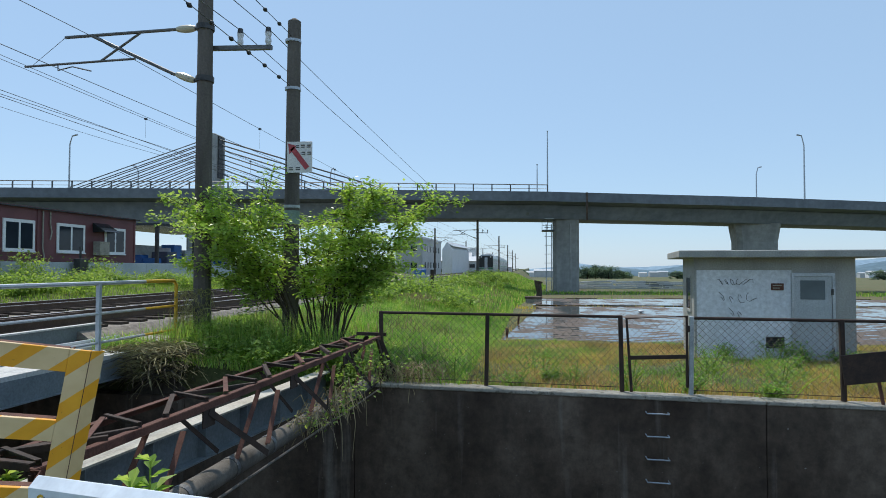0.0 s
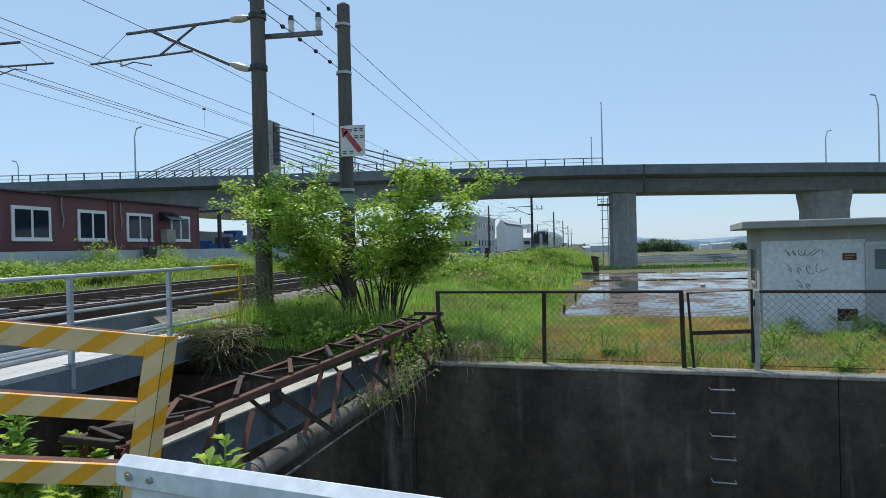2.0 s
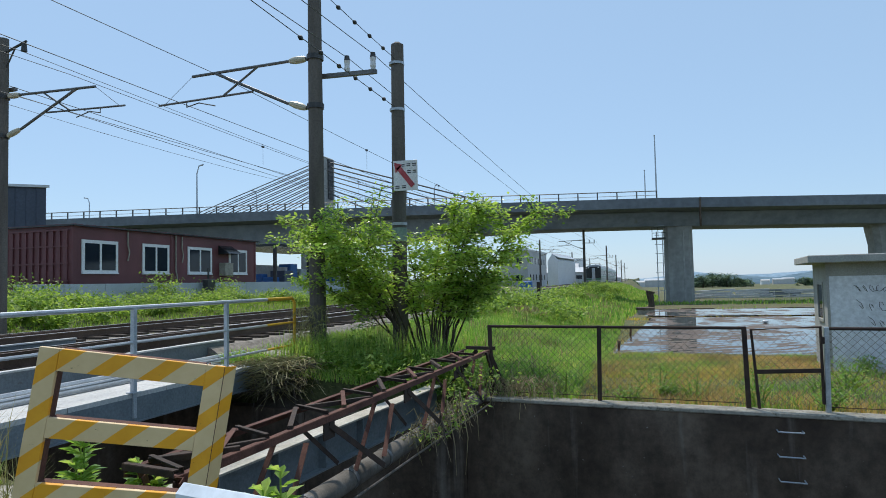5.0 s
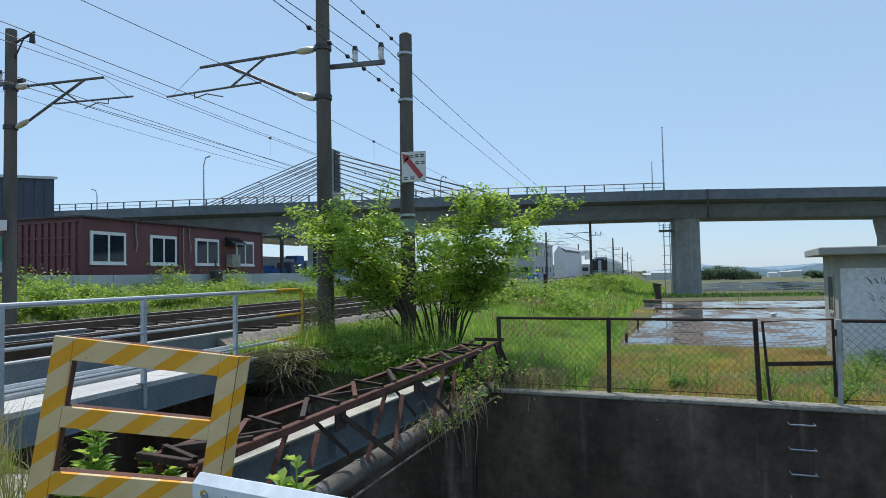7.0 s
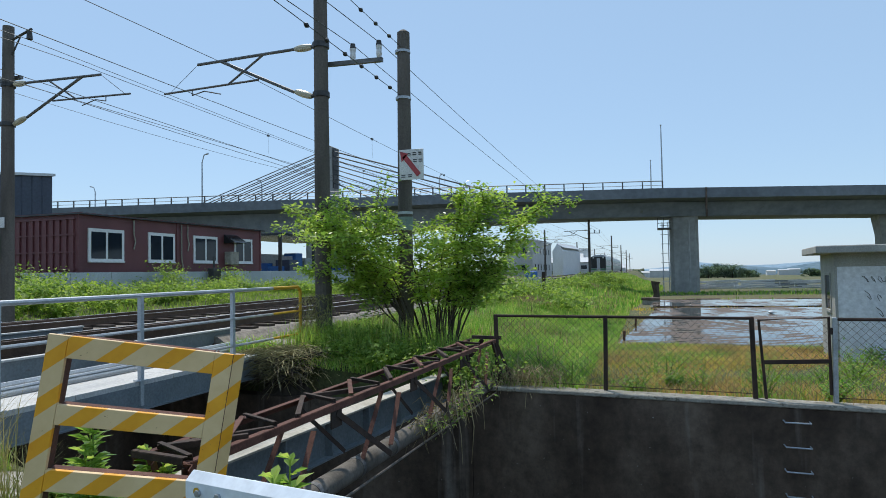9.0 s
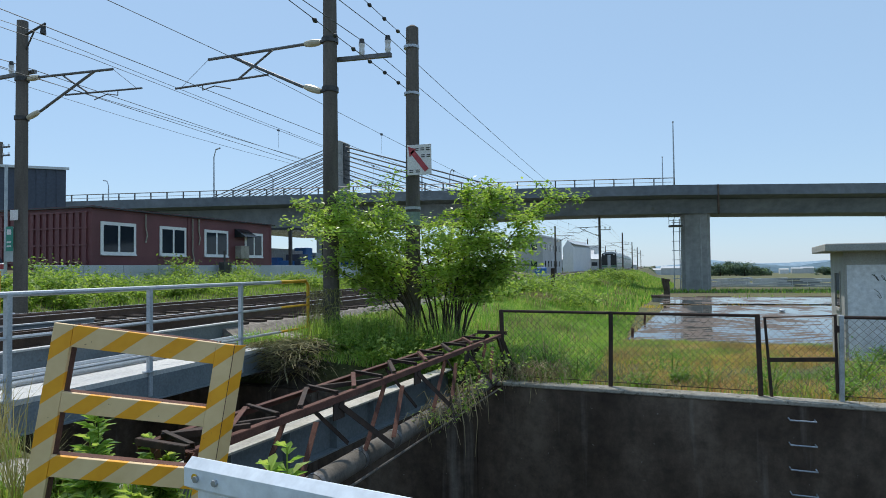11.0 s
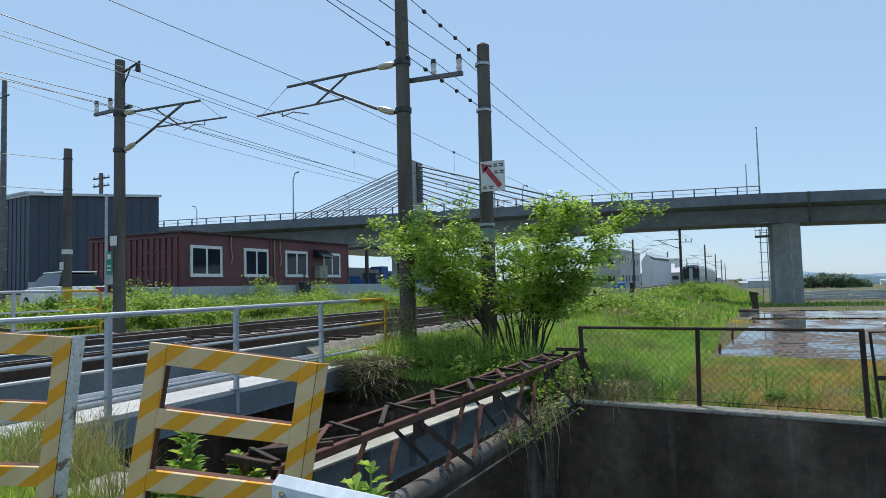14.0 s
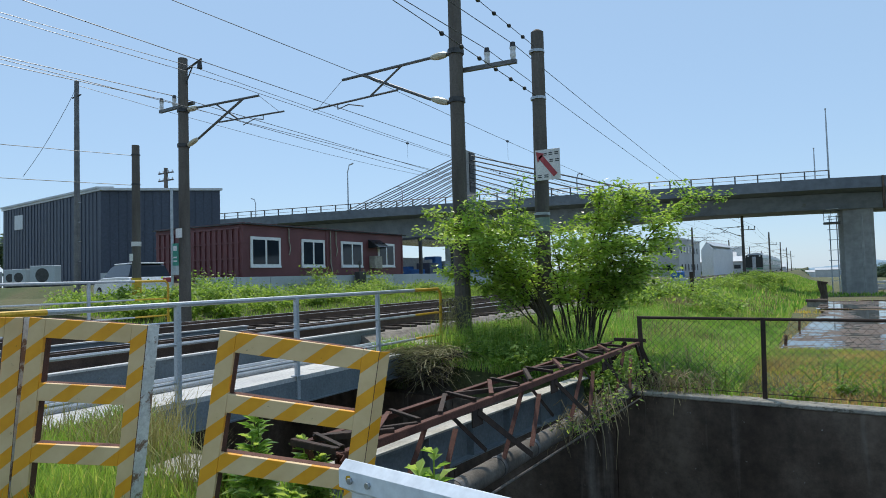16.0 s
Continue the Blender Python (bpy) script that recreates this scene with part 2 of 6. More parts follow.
M = {
    "soil": soil("soil"),
    "water": paddy_water("paddy water"),
    "canal_bed": surf("canal bed", (0.03, 0.026, 0.02), (0.06, 0.05, 0.04), 1.0, 8, 0.25),
    "mud": surf("field mud", (0.11, 0.08, 0.05), (0.2, 0.15, 0.1), 1.5, 12, 0.95, bump=0.8),
    "wall_dark": stained("stained concrete"),
    "coping": surf("pale concrete", (0.26, 0.24, 0.2), (0.42, 0.39, 0.33), 4.0, 30, 0.95, bump=0.6, wear=(0.13, 0.12, 0.09), wear_at=0.56),
    "concrete": surf("bridge concrete", (0.21, 0.235, 0.275), (0.29, 0.315, 0.355), 0.25, 1.3, 0.9, bump=0.04, stretch=(0.5, 0.5, 1.6), wear=(0.2, 0.205, 0.2), wear_at=0.62),
    "pier": surf("pier concrete", (0.27, 0.275, 0.26), (0.37, 0.37, 0.35), 0.4, 1.6, 0.9, bump=0.04, stretch=(1.5, 1.5, 0.25)),
    "parapet": surf("parapet concrete", (0.13, 0.15, 0.175), (0.2, 0.22, 0.24), 0.3, 1.5, 0.9, bump=0.04, stretch=(0.6, 0.6, 0.3)),
    "pole": surf("pole concrete", (0.085, 0.074, 0.064), (0.175, 0.155, 0.135), 1.2, 30, 0.9, stretch=(2, 2, 0.35)),
    "rust": surf("rusted steel", (0.075, 0.03, 0.022), (0.16, 0.07, 0.048), 5, 60, 0.85, 0.0, 0.5, wear=(0.045, 0.022, 0.018)),
    "mesh_wire": surf("dull fence wire", (0.07, 0.055, 0.045), (0.15, 0.12, 0.1), 6, 60, 0.6, 0.3),
    "dark_rust": surf("dark rusted wire", (0.03, 0.022, 0.018), (0.07, 0.042, 0.03), 6, 60, 0.85),
    "girder": surf("grey-blue painted steel", (0.14, 0.17, 0.19), (0.22, 0.25, 0.265), 1.5, 30, 0.6, wear=(0.12, 0.08, 0.055), wear_at=0.68),
    "flange": surf("weathered flange paint", (0.38, 0.34, 0.27), (0.52, 0.49, 0.42), 2.5, 40, 0.7, wear=(0.22, 0.13, 0.08), wear_at=0.64),
    "deck": surf("walkway plate", (0.46, 0.46, 0.45), (0.62, 0.61, 0.58), 0.8, 30, 0.75, wear=(0.4, 0.3, 0.2), wear_at=0.64),
    "galv": surf("galvanised steel", (0.36, 0.39, 0.42), (0.52, 0.55, 0.58), 4, 60, 0.42, 0.6, 0.1),
    "rail_paint": surf("grey rail paint", (0.4, 0.44, 0.48), (0.55, 0.58, 0.6), 3, 50, 0.5, 0.2, 0.1, wear=(0.3, 0.2, 0.12), wear_at=0.72),
    "yellow": surf("yellow paint", (0.55, 0.32, 0.02), (0.72, 0.44, 0.04), 5, 40, 0.5, wear=(0.3, 0.13, 0.04), wear_at=0.68),
    "stripes": striped("striped barrier paint"),
    "white_paint": surf("chipped white paint", (0.62, 0.63, 0.62), (0.78, 0.78, 0.76), 3, 40, 0.6, wear=(0.24, 0.15, 0.1), wear_at=0.53),
    "guard": surf("guard rail paint", (0.7, 0.76, 0.82), (0.8, 0.85, 0.89), 2.5, 9, 0.35, 0.0, 0.02, wear=(0.5, 0.52, 0.52), wear_at=0.66),
    "shed_white": surf("white-washed concrete", (0.62, 0.64, 0.68), (0.74, 0.76, 0.8), 1.4, 12, 0.85, bump=0.05, stretch=(1.2, 1.2, 0.5)),
    "shed_grey": surf("grey render", (0.3, 0.3, 0.285), (0.4, 0.4, 0.375), 1.6, 40, 0.9, stretch=(1.5, 1.5, 0.4), wear=(0.24, 0.23, 0.21), wear_at=0.63),
    "door_grey": surf("grey door paint", (0.36, 0.39, 0.41), (0.45, 0.48, 0.5), 2, 40, 0.5, wear=(0.3, 0.3, 0.28), wear_at=0.66),
    "maroon": surf("maroon container paint", (0.125, 0.042, 0.046), (0.18, 0.062, 0.066), 0.7, 20, 0.5, 0, 0.1, stretch=(1, 1, 0.4)),
    "white_frame": surf("white window frame", (0.72, 0.72, 0.72), (0.82, 0.82, 0.82), 4, 40, 0.5, bump=0.05),
    "glass": glassy("dark window glass", (0.012, 0.018, 0.026)),
    "glass_mid": glassy("hazy window glass", (0.09, 0.11, 0.12), 0.3),
    "navy": surf("dark blue-grey cladding", (0.05, 0.062, 0.092), (0.068, 0.084, 0.12), 0.3, 6, 0.5, 0, 0.05, stretch=(1, 1, 0.2)),
    "roof_pale": surf("pale metal roof", (0.5, 0.52, 0.54), (0.62, 0.64, 0.65), 1, 20, 0.4, 0.3, 0.05),
    "block": surf("grey wall blocks", (0.4, 0.44, 0.46), (0.5, 0.54, 0.56), 0.8, 20, 0.9, stretch=(1, 1, 0.4), wear=(0.22, 0.23, 0.21), wear_at=0.65),
    "house": surf("pale house cladding", (0.48, 0.49, 0.5), (0.56, 0.57, 0.57), 0.4, 8, 0.8),
    "house_white": surf("white house cladding", (0.66, 0.68, 0.7), (0.74, 0.75, 0.76), 0.4, 8, 0.8),
    "insulator": surf("cream insulator", (0.5, 0.45, 0.33), (0.62, 0.56, 0.42), 6, 40, 0.35, bump=0.05),
    "white_ceramic": surf("white ceramic", (0.68, 0.68, 0.68), (0.78, 0.78, 0.78), 6, 40, 0.25, bump=0.02),
    "steel_dark": surf("dark fittings steel", (0.05, 0.05, 0.05), (0.1, 0.1, 0.1), 6, 40, 0.55, 0.5, 0.1),
    "arm": surf("weathered bracket tube", (0.12, 0.12, 0.12), (0.2, 0.195, 0.19), 5, 40, 0.5, 0.5, 0.1),
    "wire": surf("wire", (0.09, 0.1, 0.1), (0.14, 0.145, 0.15), 3, 20, 0.5, 0.5, 0.0),
    "railhead": surf("rail steel", (0.09, 0.06, 0.045), (0.15, 0.1, 0.075), 3, 40, 0.5, 0.5, 0.1),
    # polished steel, base colour raised to stand in for sun glint
    "railtop": surf("polished rail head", (0.65, 0.65, 0.66), (0.78, 0.78, 0.78), 3, 30, 0.3, 0.9, 0.0),
    "ballast": surf("ballast stone", (0.15, 0.13, 0.11), (0.34, 0.3, 0.26), 9, 30, 0.95, bump=0.8),
    "sleeper": surf("dark timber", (0.04, 0.03, 0.024), (0.085, 0.065, 0.05), 4, 30, 0.9, stretch=(1, 6, 6)),
    "pipe": surf("dirty pipe wrap", (0.075, 0.065, 0.053), (0.17, 0.15, 0.125), 3.5, 40, 0.85, wear=(0.07, 0.06, 0.05), wear_at=0.6),
    "bark": surf("bark", (0.045, 0.034, 0.024), (0.1, 0.08, 0.06), 6, 50, 0.95, bump=0.6, stretch=(3, 3, 0.5)),
    "straw": leafy("dry straw", [(0.0, (0.2, 0.15, 0.09)), (0.5, (0.4, 0.32, 0.2)), (1.0, (0.58, 0.5, 0.33))], 0.2, 0.8),
    "leaf": leafy("shrub leaves", [(0.0, (0.2, 0.36, 0.08)), (0.5, (0.36, 0.54, 0.13)), (1.0, (0.55, 0.68, 0.22))], 0.55, 0.3),
    "weed": leafy("weed leaves", [(0.0, (0.14, 0.25, 0.055)), (0.6, (0.28, 0.43, 0.095)), (1.0, (0.44, 0.56, 0.16))], 0.55),
    "grass": leafy("green grass", [(0.0, (0.12, 0.3, 0.055)), (0.5, (0.23, 0.45, 0.09)), (0.82, (0.37, 0.53, 0.15)), (1.0, (0.6, 0.54, 0.28))], 0.55, dry=(0.42, 0.45, 0.12)),
    "meadow": leafy("ripening grass", [(0.0, (0.32, 0.4, 0.06)), (0.25, (0.52, 0.5, 0.1)), (0.55, (0.66, 0.5, 0.18)), (1.0, (0.66, 0.38, 0.2))], 0.5, dry=(0.6, 0.4, 0.16)),
    "rusty": leafy("reddish dry growth", [(0.0, (0.46, 0.26, 0.12)), (0.5, (0.64, 0.4, 0.2)), (1.0, (0.74, 0.56, 0.3))], 0.4),
    # leaf colours lightened towards blue-grey to carry distance haze
    "far_tree": leafy("distant trees", [(0.0, (0.1, 0.16, 0.13)), (1.0, (0.18, 0.25, 0.2))], 0.15, 0.9),
    "sign_white": surf("sign white", (0.68, 0.66, 0.64), (0.78, 0.76, 0.74), 5, 40, 0.5, bump=0.03),
    "sign_red": surf("sign red", (0.38, 0.05, 0.06), (0.5, 0.08, 0.09), 8, 40, 0.5, bump=0.03),
    "ink": surf("dark lettering", (0.03, 0.03, 0.035), (0.06, 0.06, 0.065), 8, 40, 0.6, bump=0.0),
    "green_plate": surf("green plate", (0.03, 0.24, 0.17), (0.05, 0.3, 0.22), 5, 40, 0.5, bump=0.02),
    "faded_green": surf("faded green band", (0.2, 0.28, 0.24), (0.28, 0.36, 0.32), 5, 40, 0.7, bump=0.02),
    "car_white": surf("white car paint", (0.7, 0.71, 0.72), (0.76, 0.77, 0.78), 1, 10, 0.2, 0, 0.0),
    "rubber": surf("rubber", (0.015, 0.015, 0.015), (0.03, 0.03, 0.03), 5, 40, 0.8),
    "train": surf("train steel", (0.27, 0.29, 0.29), (0.35, 0.37, 0.37), 0.6, 10, 0.35, 0.4, 0.02),
    "train_green": surf("train green band", (0.03, 0.16, 0.07), (0.05, 0.2, 0.1), 1, 10, 0.4, 0, 0.0),
    "train_dark": surf("train black mask", (0.015, 0.02, 0.022), (0.025, 0.03, 0.032), 1, 10, 0.2, 0, 0.0),
    # blue of the distance haze is put into both hill colours
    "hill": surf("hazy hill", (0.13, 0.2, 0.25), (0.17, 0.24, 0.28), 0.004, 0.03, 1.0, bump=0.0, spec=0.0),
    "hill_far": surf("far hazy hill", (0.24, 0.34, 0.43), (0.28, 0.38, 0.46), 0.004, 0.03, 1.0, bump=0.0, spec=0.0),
    "blue_tarp": surf("blue sheet", (0.03, 0.12, 0.36), (0.05, 0.18, 0.45), 2, 20, 0.5),
}


# ---- mesh helpers ----
class Geo:
    """Vertices and faces that grow piece by piece into one mesh."""

    def __init__(self):
        self.v, self.f = [], []

    def add(self, vs, fs):
        n = len(self.v)
        self.v.extend(vs)
        self.f.extend([tuple(i + n for i in f) for f in fs])
        return self

    def box(self, x0, x1, y0, y1, z0, z1):
        return self.add([(x, y, z) for z in (z0, z1) for y in (y0, y1) for x in (x0, x1)],
                        [(0, 2, 3, 1), (4, 5, 7, 6), (0, 1, 5, 4), (2, 6, 7, 3), (0, 4, 6, 2), (1, 3, 7, 5)])

    def beam(self, a, b, w, h, up=(0, 0, 1)):
        a, b = Vector(a), Vector(b)
        d = (b - a).normalized()
        u = Vector(up)
        if abs(d.dot(u)) > 0.98:
            u = Vector((0, 1, 0))
        s = d.cross(u).normalized()
        u = s.cross(d).normalized()
        vs = [tuple(p + s * i * w / 2 + u * j * h / 2) for p in (a, b) for i, j in ((-1, -1), (1, -1), (1, 1), (-1, 1))]
        return self.add(vs, [(0, 1, 2, 3), (7, 6, 5, 4), (0, 4, 5, 1), (1, 5, 6, 2), (2, 6, 7, 3), (3, 7, 4, 0)])

    def angle(self, a, b, w=0.05, t=0.006, flip=1):
        """An L-shaped steel section from a to b."""
        a, b = Vector(a), Vector(b)
        self.beam(a, b, w, t)
        d = (b - a).normalized()
        s = d.cross(Vector((0, 0, 1)))
        s = s.normalized() if s.length > 0.05 else Vector((1, 0, 0))
        u = s.cross(d).normalized()
        o = s * (w / 2) * flip - u * (w / 2)
        return self.beam(a + o, b + o, t, w)

    def tube(self, pts, r, seg=8, caps=True):
        pts = [Vector(p) for p in pts]
        rs = r if isinstance(r, (list, tuple)) else [r] * len(pts)
        vs, fs = [], []
        ref = None
        for i, p in enumerate(pts):
            d = (pts[min(i + 1, len(pts) - 1)] - pts[max(i - 1, 0)]).normalized()
            if ref is None:
                ref = Vector((0, 0, 1)) if abs(d.z) < 0.9 else Vector((1, 0, 0))
            s = d.cross(ref).normalized()
            u = s.cross(d).normalized()
            ref = u
            for k in range(seg):
                a = 2 * math.pi * k / seg
                vs.append(tuple(p + (s * math.cos(a) + u * math.sin(a)) * rs[i]))
        for i in range(len(pts) - 1):
            for k in range(seg):
                q = (k + 1) % seg
                fs.append((i * seg + k, i * seg + q, (i + 1) * seg + q, (i + 1) * seg + k))
        if caps:
            fs.append(tuple(range(seg - 1, -1, -1)))
            fs.append(tuple((len(pts) - 1) * seg + k for k in range(seg)))
        return self.add(vs, fs)

    def prism(self, outline, z0, z1):
        n = len(outline)
        vs = [(x, y, z0) for x, y in outline] + [(x, y, z1) for x, y in outline]
        return self.add(vs, [tuple(range(n - 1, -1, -1)), tuple(range(n, 2 * n))] + [(i, (i + 1) % n, n + (i + 1) % n, n + i) for i in range(n)])


def part(name, geo, material, parent=None, label="", bevel=0.0, smooth=False, at=None):
    """Links geo as one mesh object, under a thing or a part where one is given."""
    me = bpy.data.meshes.new(name)
    me.from_pydata(geo.v, [], geo.f)
    if bevel:
        bm = bmesh.new()
        bm.from_mesh(me)
        bmesh.ops.bevel(bm, geom=bm.edges[:], offset=bevel, segments=1, affect="EDGES", clamp_overlap=True)
        bm.to_mesh(me)
        bm.free()
    me.materials.append(M[material])
    if smooth:
        me.polygons.foreach_set("use_smooth", [True] * len(me.polygons))
    ob = new(name, me)
    if at is not None:
        ob.matrix_basis = at
    if parent is not None:
        ob.parent = parent
    if label:
        ob["label"] = label
    return ob


def thing(name, label, category, group="", kind="", at=None):
    ob = tagged(new(name), label, category, group, kind)
    if at is not None:
        ob.matrix_basis = at
    return ob


def lerp(table, x):
    return float(np.interp(x, [t[0] for t in table], [t[1] for t in table]))


# ---- the lie of the land ----
def far_edge(x):
    return 8.72 - 0.1 * x


def near_edge(x):
    return max(2.4 - 0.3 * x, 1.95) if x > -6 else 4.2


BED = -2.5


def height(x, y):
    """Ground height: a rail bank to one side, low wet fields to the other, a raised yard beyond the tracks."""
    if y < 6:
        base = lerp([(-30, 1.7), (-21.5, 1.7), (-19, 0.9), (-15, 0.5), (-7, 0.3), (-5, 0.2), (40, 0.2)], x)
        return base
    wet = lerp([(6, 0.0), (13, -0.1), (17, -0.35), (20, -0.62), (55, -0.95), (80, -1.2), (300, -3.2), (1000, -11.5), (5000, -58)], y)
    side = lerp([(0, 0.0), (13, 0.0), (20, 1.0), (10000, 1.0)], y)
    edge = lerp([(9, -0.2), (20, -1.6), (60, -0.6), (120, 2.0), (5000, 2.0)], y)
    bank = lerp([(-7.2, 0.4), (-6.0, 0.22), (-4.5, 0.12), (-2.5, 0.05), (edge, 0.0)], x) if x < -2.5 or side == 0 else 0.05
    if x < -6.4:
        yard = lerp([(0, 1.0), (17.0, 1.0), (18.0, 1.7), (60, 1.7)], y)
        bank = lerp([(-60, yard), (-21.4, yard), (-21.3, 0.95), (-17, 0.75), (-15.0, 0.45), (-6.4, 0.32)], x)
        far_low = lerp([(0, 0), (120, 0), (400, 3.0), (5000, 8)], y)
        return bank - far_low
    t = min(max((x + 5.0) / (edge + 5.0), 0.0), 1.0)
    t = t * t * (3 - 2 * t)
    low = wet if y > 13 else lerp([(6, 0.0), (13, -0.1)], y)
    return bank * (1 - t) + low * t


def build_ground():
    xs = [-4000, -1500, -600, -250, -120, -70, -45, -30, -25, -22, -21.45, -21.3, -20] + [-19 + 0.75 * i for i in range(38)] + [10, 11.5, 13, 15, 18, 22, 28, 36, 48, 65, 90, 130, 250, 600, 1500, 4000]
    near = [-4000, -800, -200, -60, -20, -8, -3, 0, 1.2]
    beyond = [0.6, 1.4, 2.4, 3.4, 4.4, 5.5, 6.6, 7.8, 9, 10.5, 12, 14, 17, 20, 24, 29, 35, 42, 50, 60, 75, 95, 120, 160, 220, 320, 500, 900, 1800, 3000, 4500]
    vs, fs = [], []
    for x in xs:
        ye, yf = near_edge(x), far_edge(x) if -40 < x < 60 else (8.72 - 0.1 * max(min(x, 60), -40))
        col = [(x, y, height(x, min(y, 1.0))) for y in near] + [(x, ye, height(x, 1.0)), (x, ye, BED), (x, yf + 0.28, BED), (x, yf + 0.28, height(x, yf + 0.3) - 0.02)]
        col += [(x, yf + d, height(x, yf + d) + (noise.noise((x * 0.7, (yf + d) * 0.7, 0)) * 0.05 if d < 60 else 0)) for d in beyond]
        vs += col
    n = len(near) + 4 + len(beyond)
    for i in range(len(xs) - 1):
        for j in range(n - 1):
            fs.append((i * n + j, (i + 1) * n + j, (i + 1) * n + j + 1, i * n + j + 1))
    g = Geo().add(vs, fs)
    tagged(part("ground", g, "soil", smooth=False), "grassy bank, earth and low fields round the canal", "ground", kind="structure")


build_ground()
g = Geo().add([(x, y, BED + 0.1) for x, y in ((-40, 4.3), (-6, 4.3), (1.5, 2.0), (60, 2.0), (60, 3.0), (-40, 12.9))], [(0, 1, 2, 3, 4, 5)])
tagged(part("canal_bed", g, "canal_bed"), "dark wet bed of the canal", "canal bed", kind="structure")

# far canal wall: cast panels with joints, a pale coping on top
wall = thing("canal_wall", "dark stained concrete canal wall with pale coping", "wall", kind="structure")
JOINTS = [-15.0, -9.0, -5.2, -2.45, 2.92, 6.9, 10.9, 14.9, 20.0]
for a, b in zip(JOINTS, JOINTS[1:]):
    a, b = a + 0.004, b - 0.004
    low = -0.3 if b < -2.4 else 0.0
    part("panel", Geo().prism([(a, far_edge(a)), (b, far_edge(b)), (b, far_edge(b) + 0.27), (a, far_edge(a) + 0.27)], BED - 0.1, -0.045 + low), "wall_dark", wall, bevel=0.006)
    if low == 0:
        part("coping", Geo().prism([(a, far_edge(a) - 0.02), (b, far_edge(b) - 0.02), (b, far_edge(b) + 0.25), (a, far_edge(a) + 0.25)], -0.045, 0.012), "coping", wall, "pale worn concrete coping", bevel=0.012)
for i in range(6):
    x, z = 1.64, -0.195 - 0.288 * i
    y = far_edge(x)
    g = Geo().tube([(x - 0.14, y + 0.02, z), (x - 0.14, y - 0.1, z), (x + 0.13, y - 0.12, z), (x + 0.13, y + 0.02, z)], 0.0095, 6)
    part("step_iron", g, "rail_paint", wall, "grey steel step iron")

# ---- paddy fields ----
g = Geo().add([(-0.9, 19.6, -0.6), (60, 17.5, -0.6), (60, 44, -0.6), (0.6, 38, -0.6)], [(0, 1, 2, 3)])
tagged(part("paddy_field", g, "water"), "flooded paddy field with brown mud ridges", "paddy field", kind="structure")
g = Geo()
for y, x0, x1, w in ((39.2, 0.4, 60, 0.6), (50.0, 0.6, 90, 0.7)):
    for k in range(40):
        u0, u1 = k / 40, (k + 1) / 40
        z = -0.78 + 0.05 * math.sin(k * 2.1)
        g.beam((x0 + (x1 - x0) * u0, y + (x1 - x0) * u0 * 0.08, z), (x0 + (x1 - x0) * u1, y + (x1 - x0) * u1 * 0.08, z), w, 0.2)
g2 = Geo().add([(0.2, 40.6, -0.66), (60, 45.4, -0.66), (60, 53.5, -0.66), (0.6, 48.6, -0.66)], [(0, 1, 2, 3)])
tagged(part("paddy_strip", g2, "water"), "narrow flooded strip beyond the earth ridge", "paddy field", kind="structure")
tagged(part("field_ridge", g, "mud"), "low earth ridge between the fields", "earth ridge", kind="structure")

# ---- elevated road ----
ROAD = [(-190, 34), (-130, 45), (-67, 58.3), (-20.5, 67), (1.8, 70.5), (24, 76), (43, 82), (81, 95), (150, 124), (260, 180)]
ROAD_TOP = [(-190, 6.5), (-130, 8.6), (-67, 10.0), (-20.5, 10.1), (1.8, 9.95), (24, 9.7), (43, 9.45), (81, 8.9), (260, 6.0)]


def road_line(step=4.0):
    xs = np.arange(ROAD[0][0], ROAD[-1][0], step)
    return [(x, lerp(ROAD, x), lerp(ROAD_TOP, x)) for x in xs]


def sweep(pts, section, close=True):
    """Carries a cross-section (across, up) along a line of points."""
    g = Geo()
    vs, fs = [], []
    for i, p in enumerate(pts):
        a, b = Vector(pts[max(i - 1, 0)]), Vector(pts[min(i + 1, len(pts) - 1)])
        d = b - a
        s = Vector((-d.y, d.x, 0)).normalized()
        for u, w in (section(i) if callable(section) else section):
            vs.append((p[0] + s.x * u, p[1] + s.y * u, p[2] + w))
    n = len(vs) // len(pts)
    for i in range(len(pts) - 1):
        for k in range(n if close else n - 1):
            q = (k + 1) % n
            fs.append((i * n + k, i * n + q, (i + 1) * n + q, (i + 1) * n + k))
    if close:
        fs += [tuple(range(n)), tuple((len(pts) - 1) * n + k for k in range(n - 1, -1, -1))]
    return g.add(vs, fs)


viaduct = thing("elevated_road", "grey concrete elevated road with cable-stayed pylon", "road bridge")
line = road_line()
PYL = -36.1
part("deck", sweep(line, [(0, -1.0), (0, -0.55), (11, -0.55), (11, -1.0), (9.0, -1.3), (2.2, -1.3)]), "concrete", viaduct)
part("girder", sweep(line, lambda i: [(1.7, -1.3), (9.5, -1.3), (8.4, -2.72 - 1.3 * math.exp(-((line[i][0] - PYL) / 16) ** 2)), (2.8, -2.72 - 1.3 * math.exp(-((line[i][0] - PYL) / 16) ** 2))]), "concrete", viaduct, "grey box girder")
for u in (-0.15, 10.9):
    part("parapet", sweep(line, [(u, -1.05), (u, 0.0), (u + 0.28, 0.0), (u + 0.28, -1.05)]), "parapet", viaduct, "dark weathered parapet wall")
part("expansion_joint", Geo().box(6.2, 6.36, lerp(ROAD, 6.2) - 0.25, lerp(ROAD, 6.2) + 0.4, lerp(ROAD_TOP, 6.2) - 3.0, lerp(ROAD_TOP, 6.2) + 0.02), "wall_dark", viaduct)
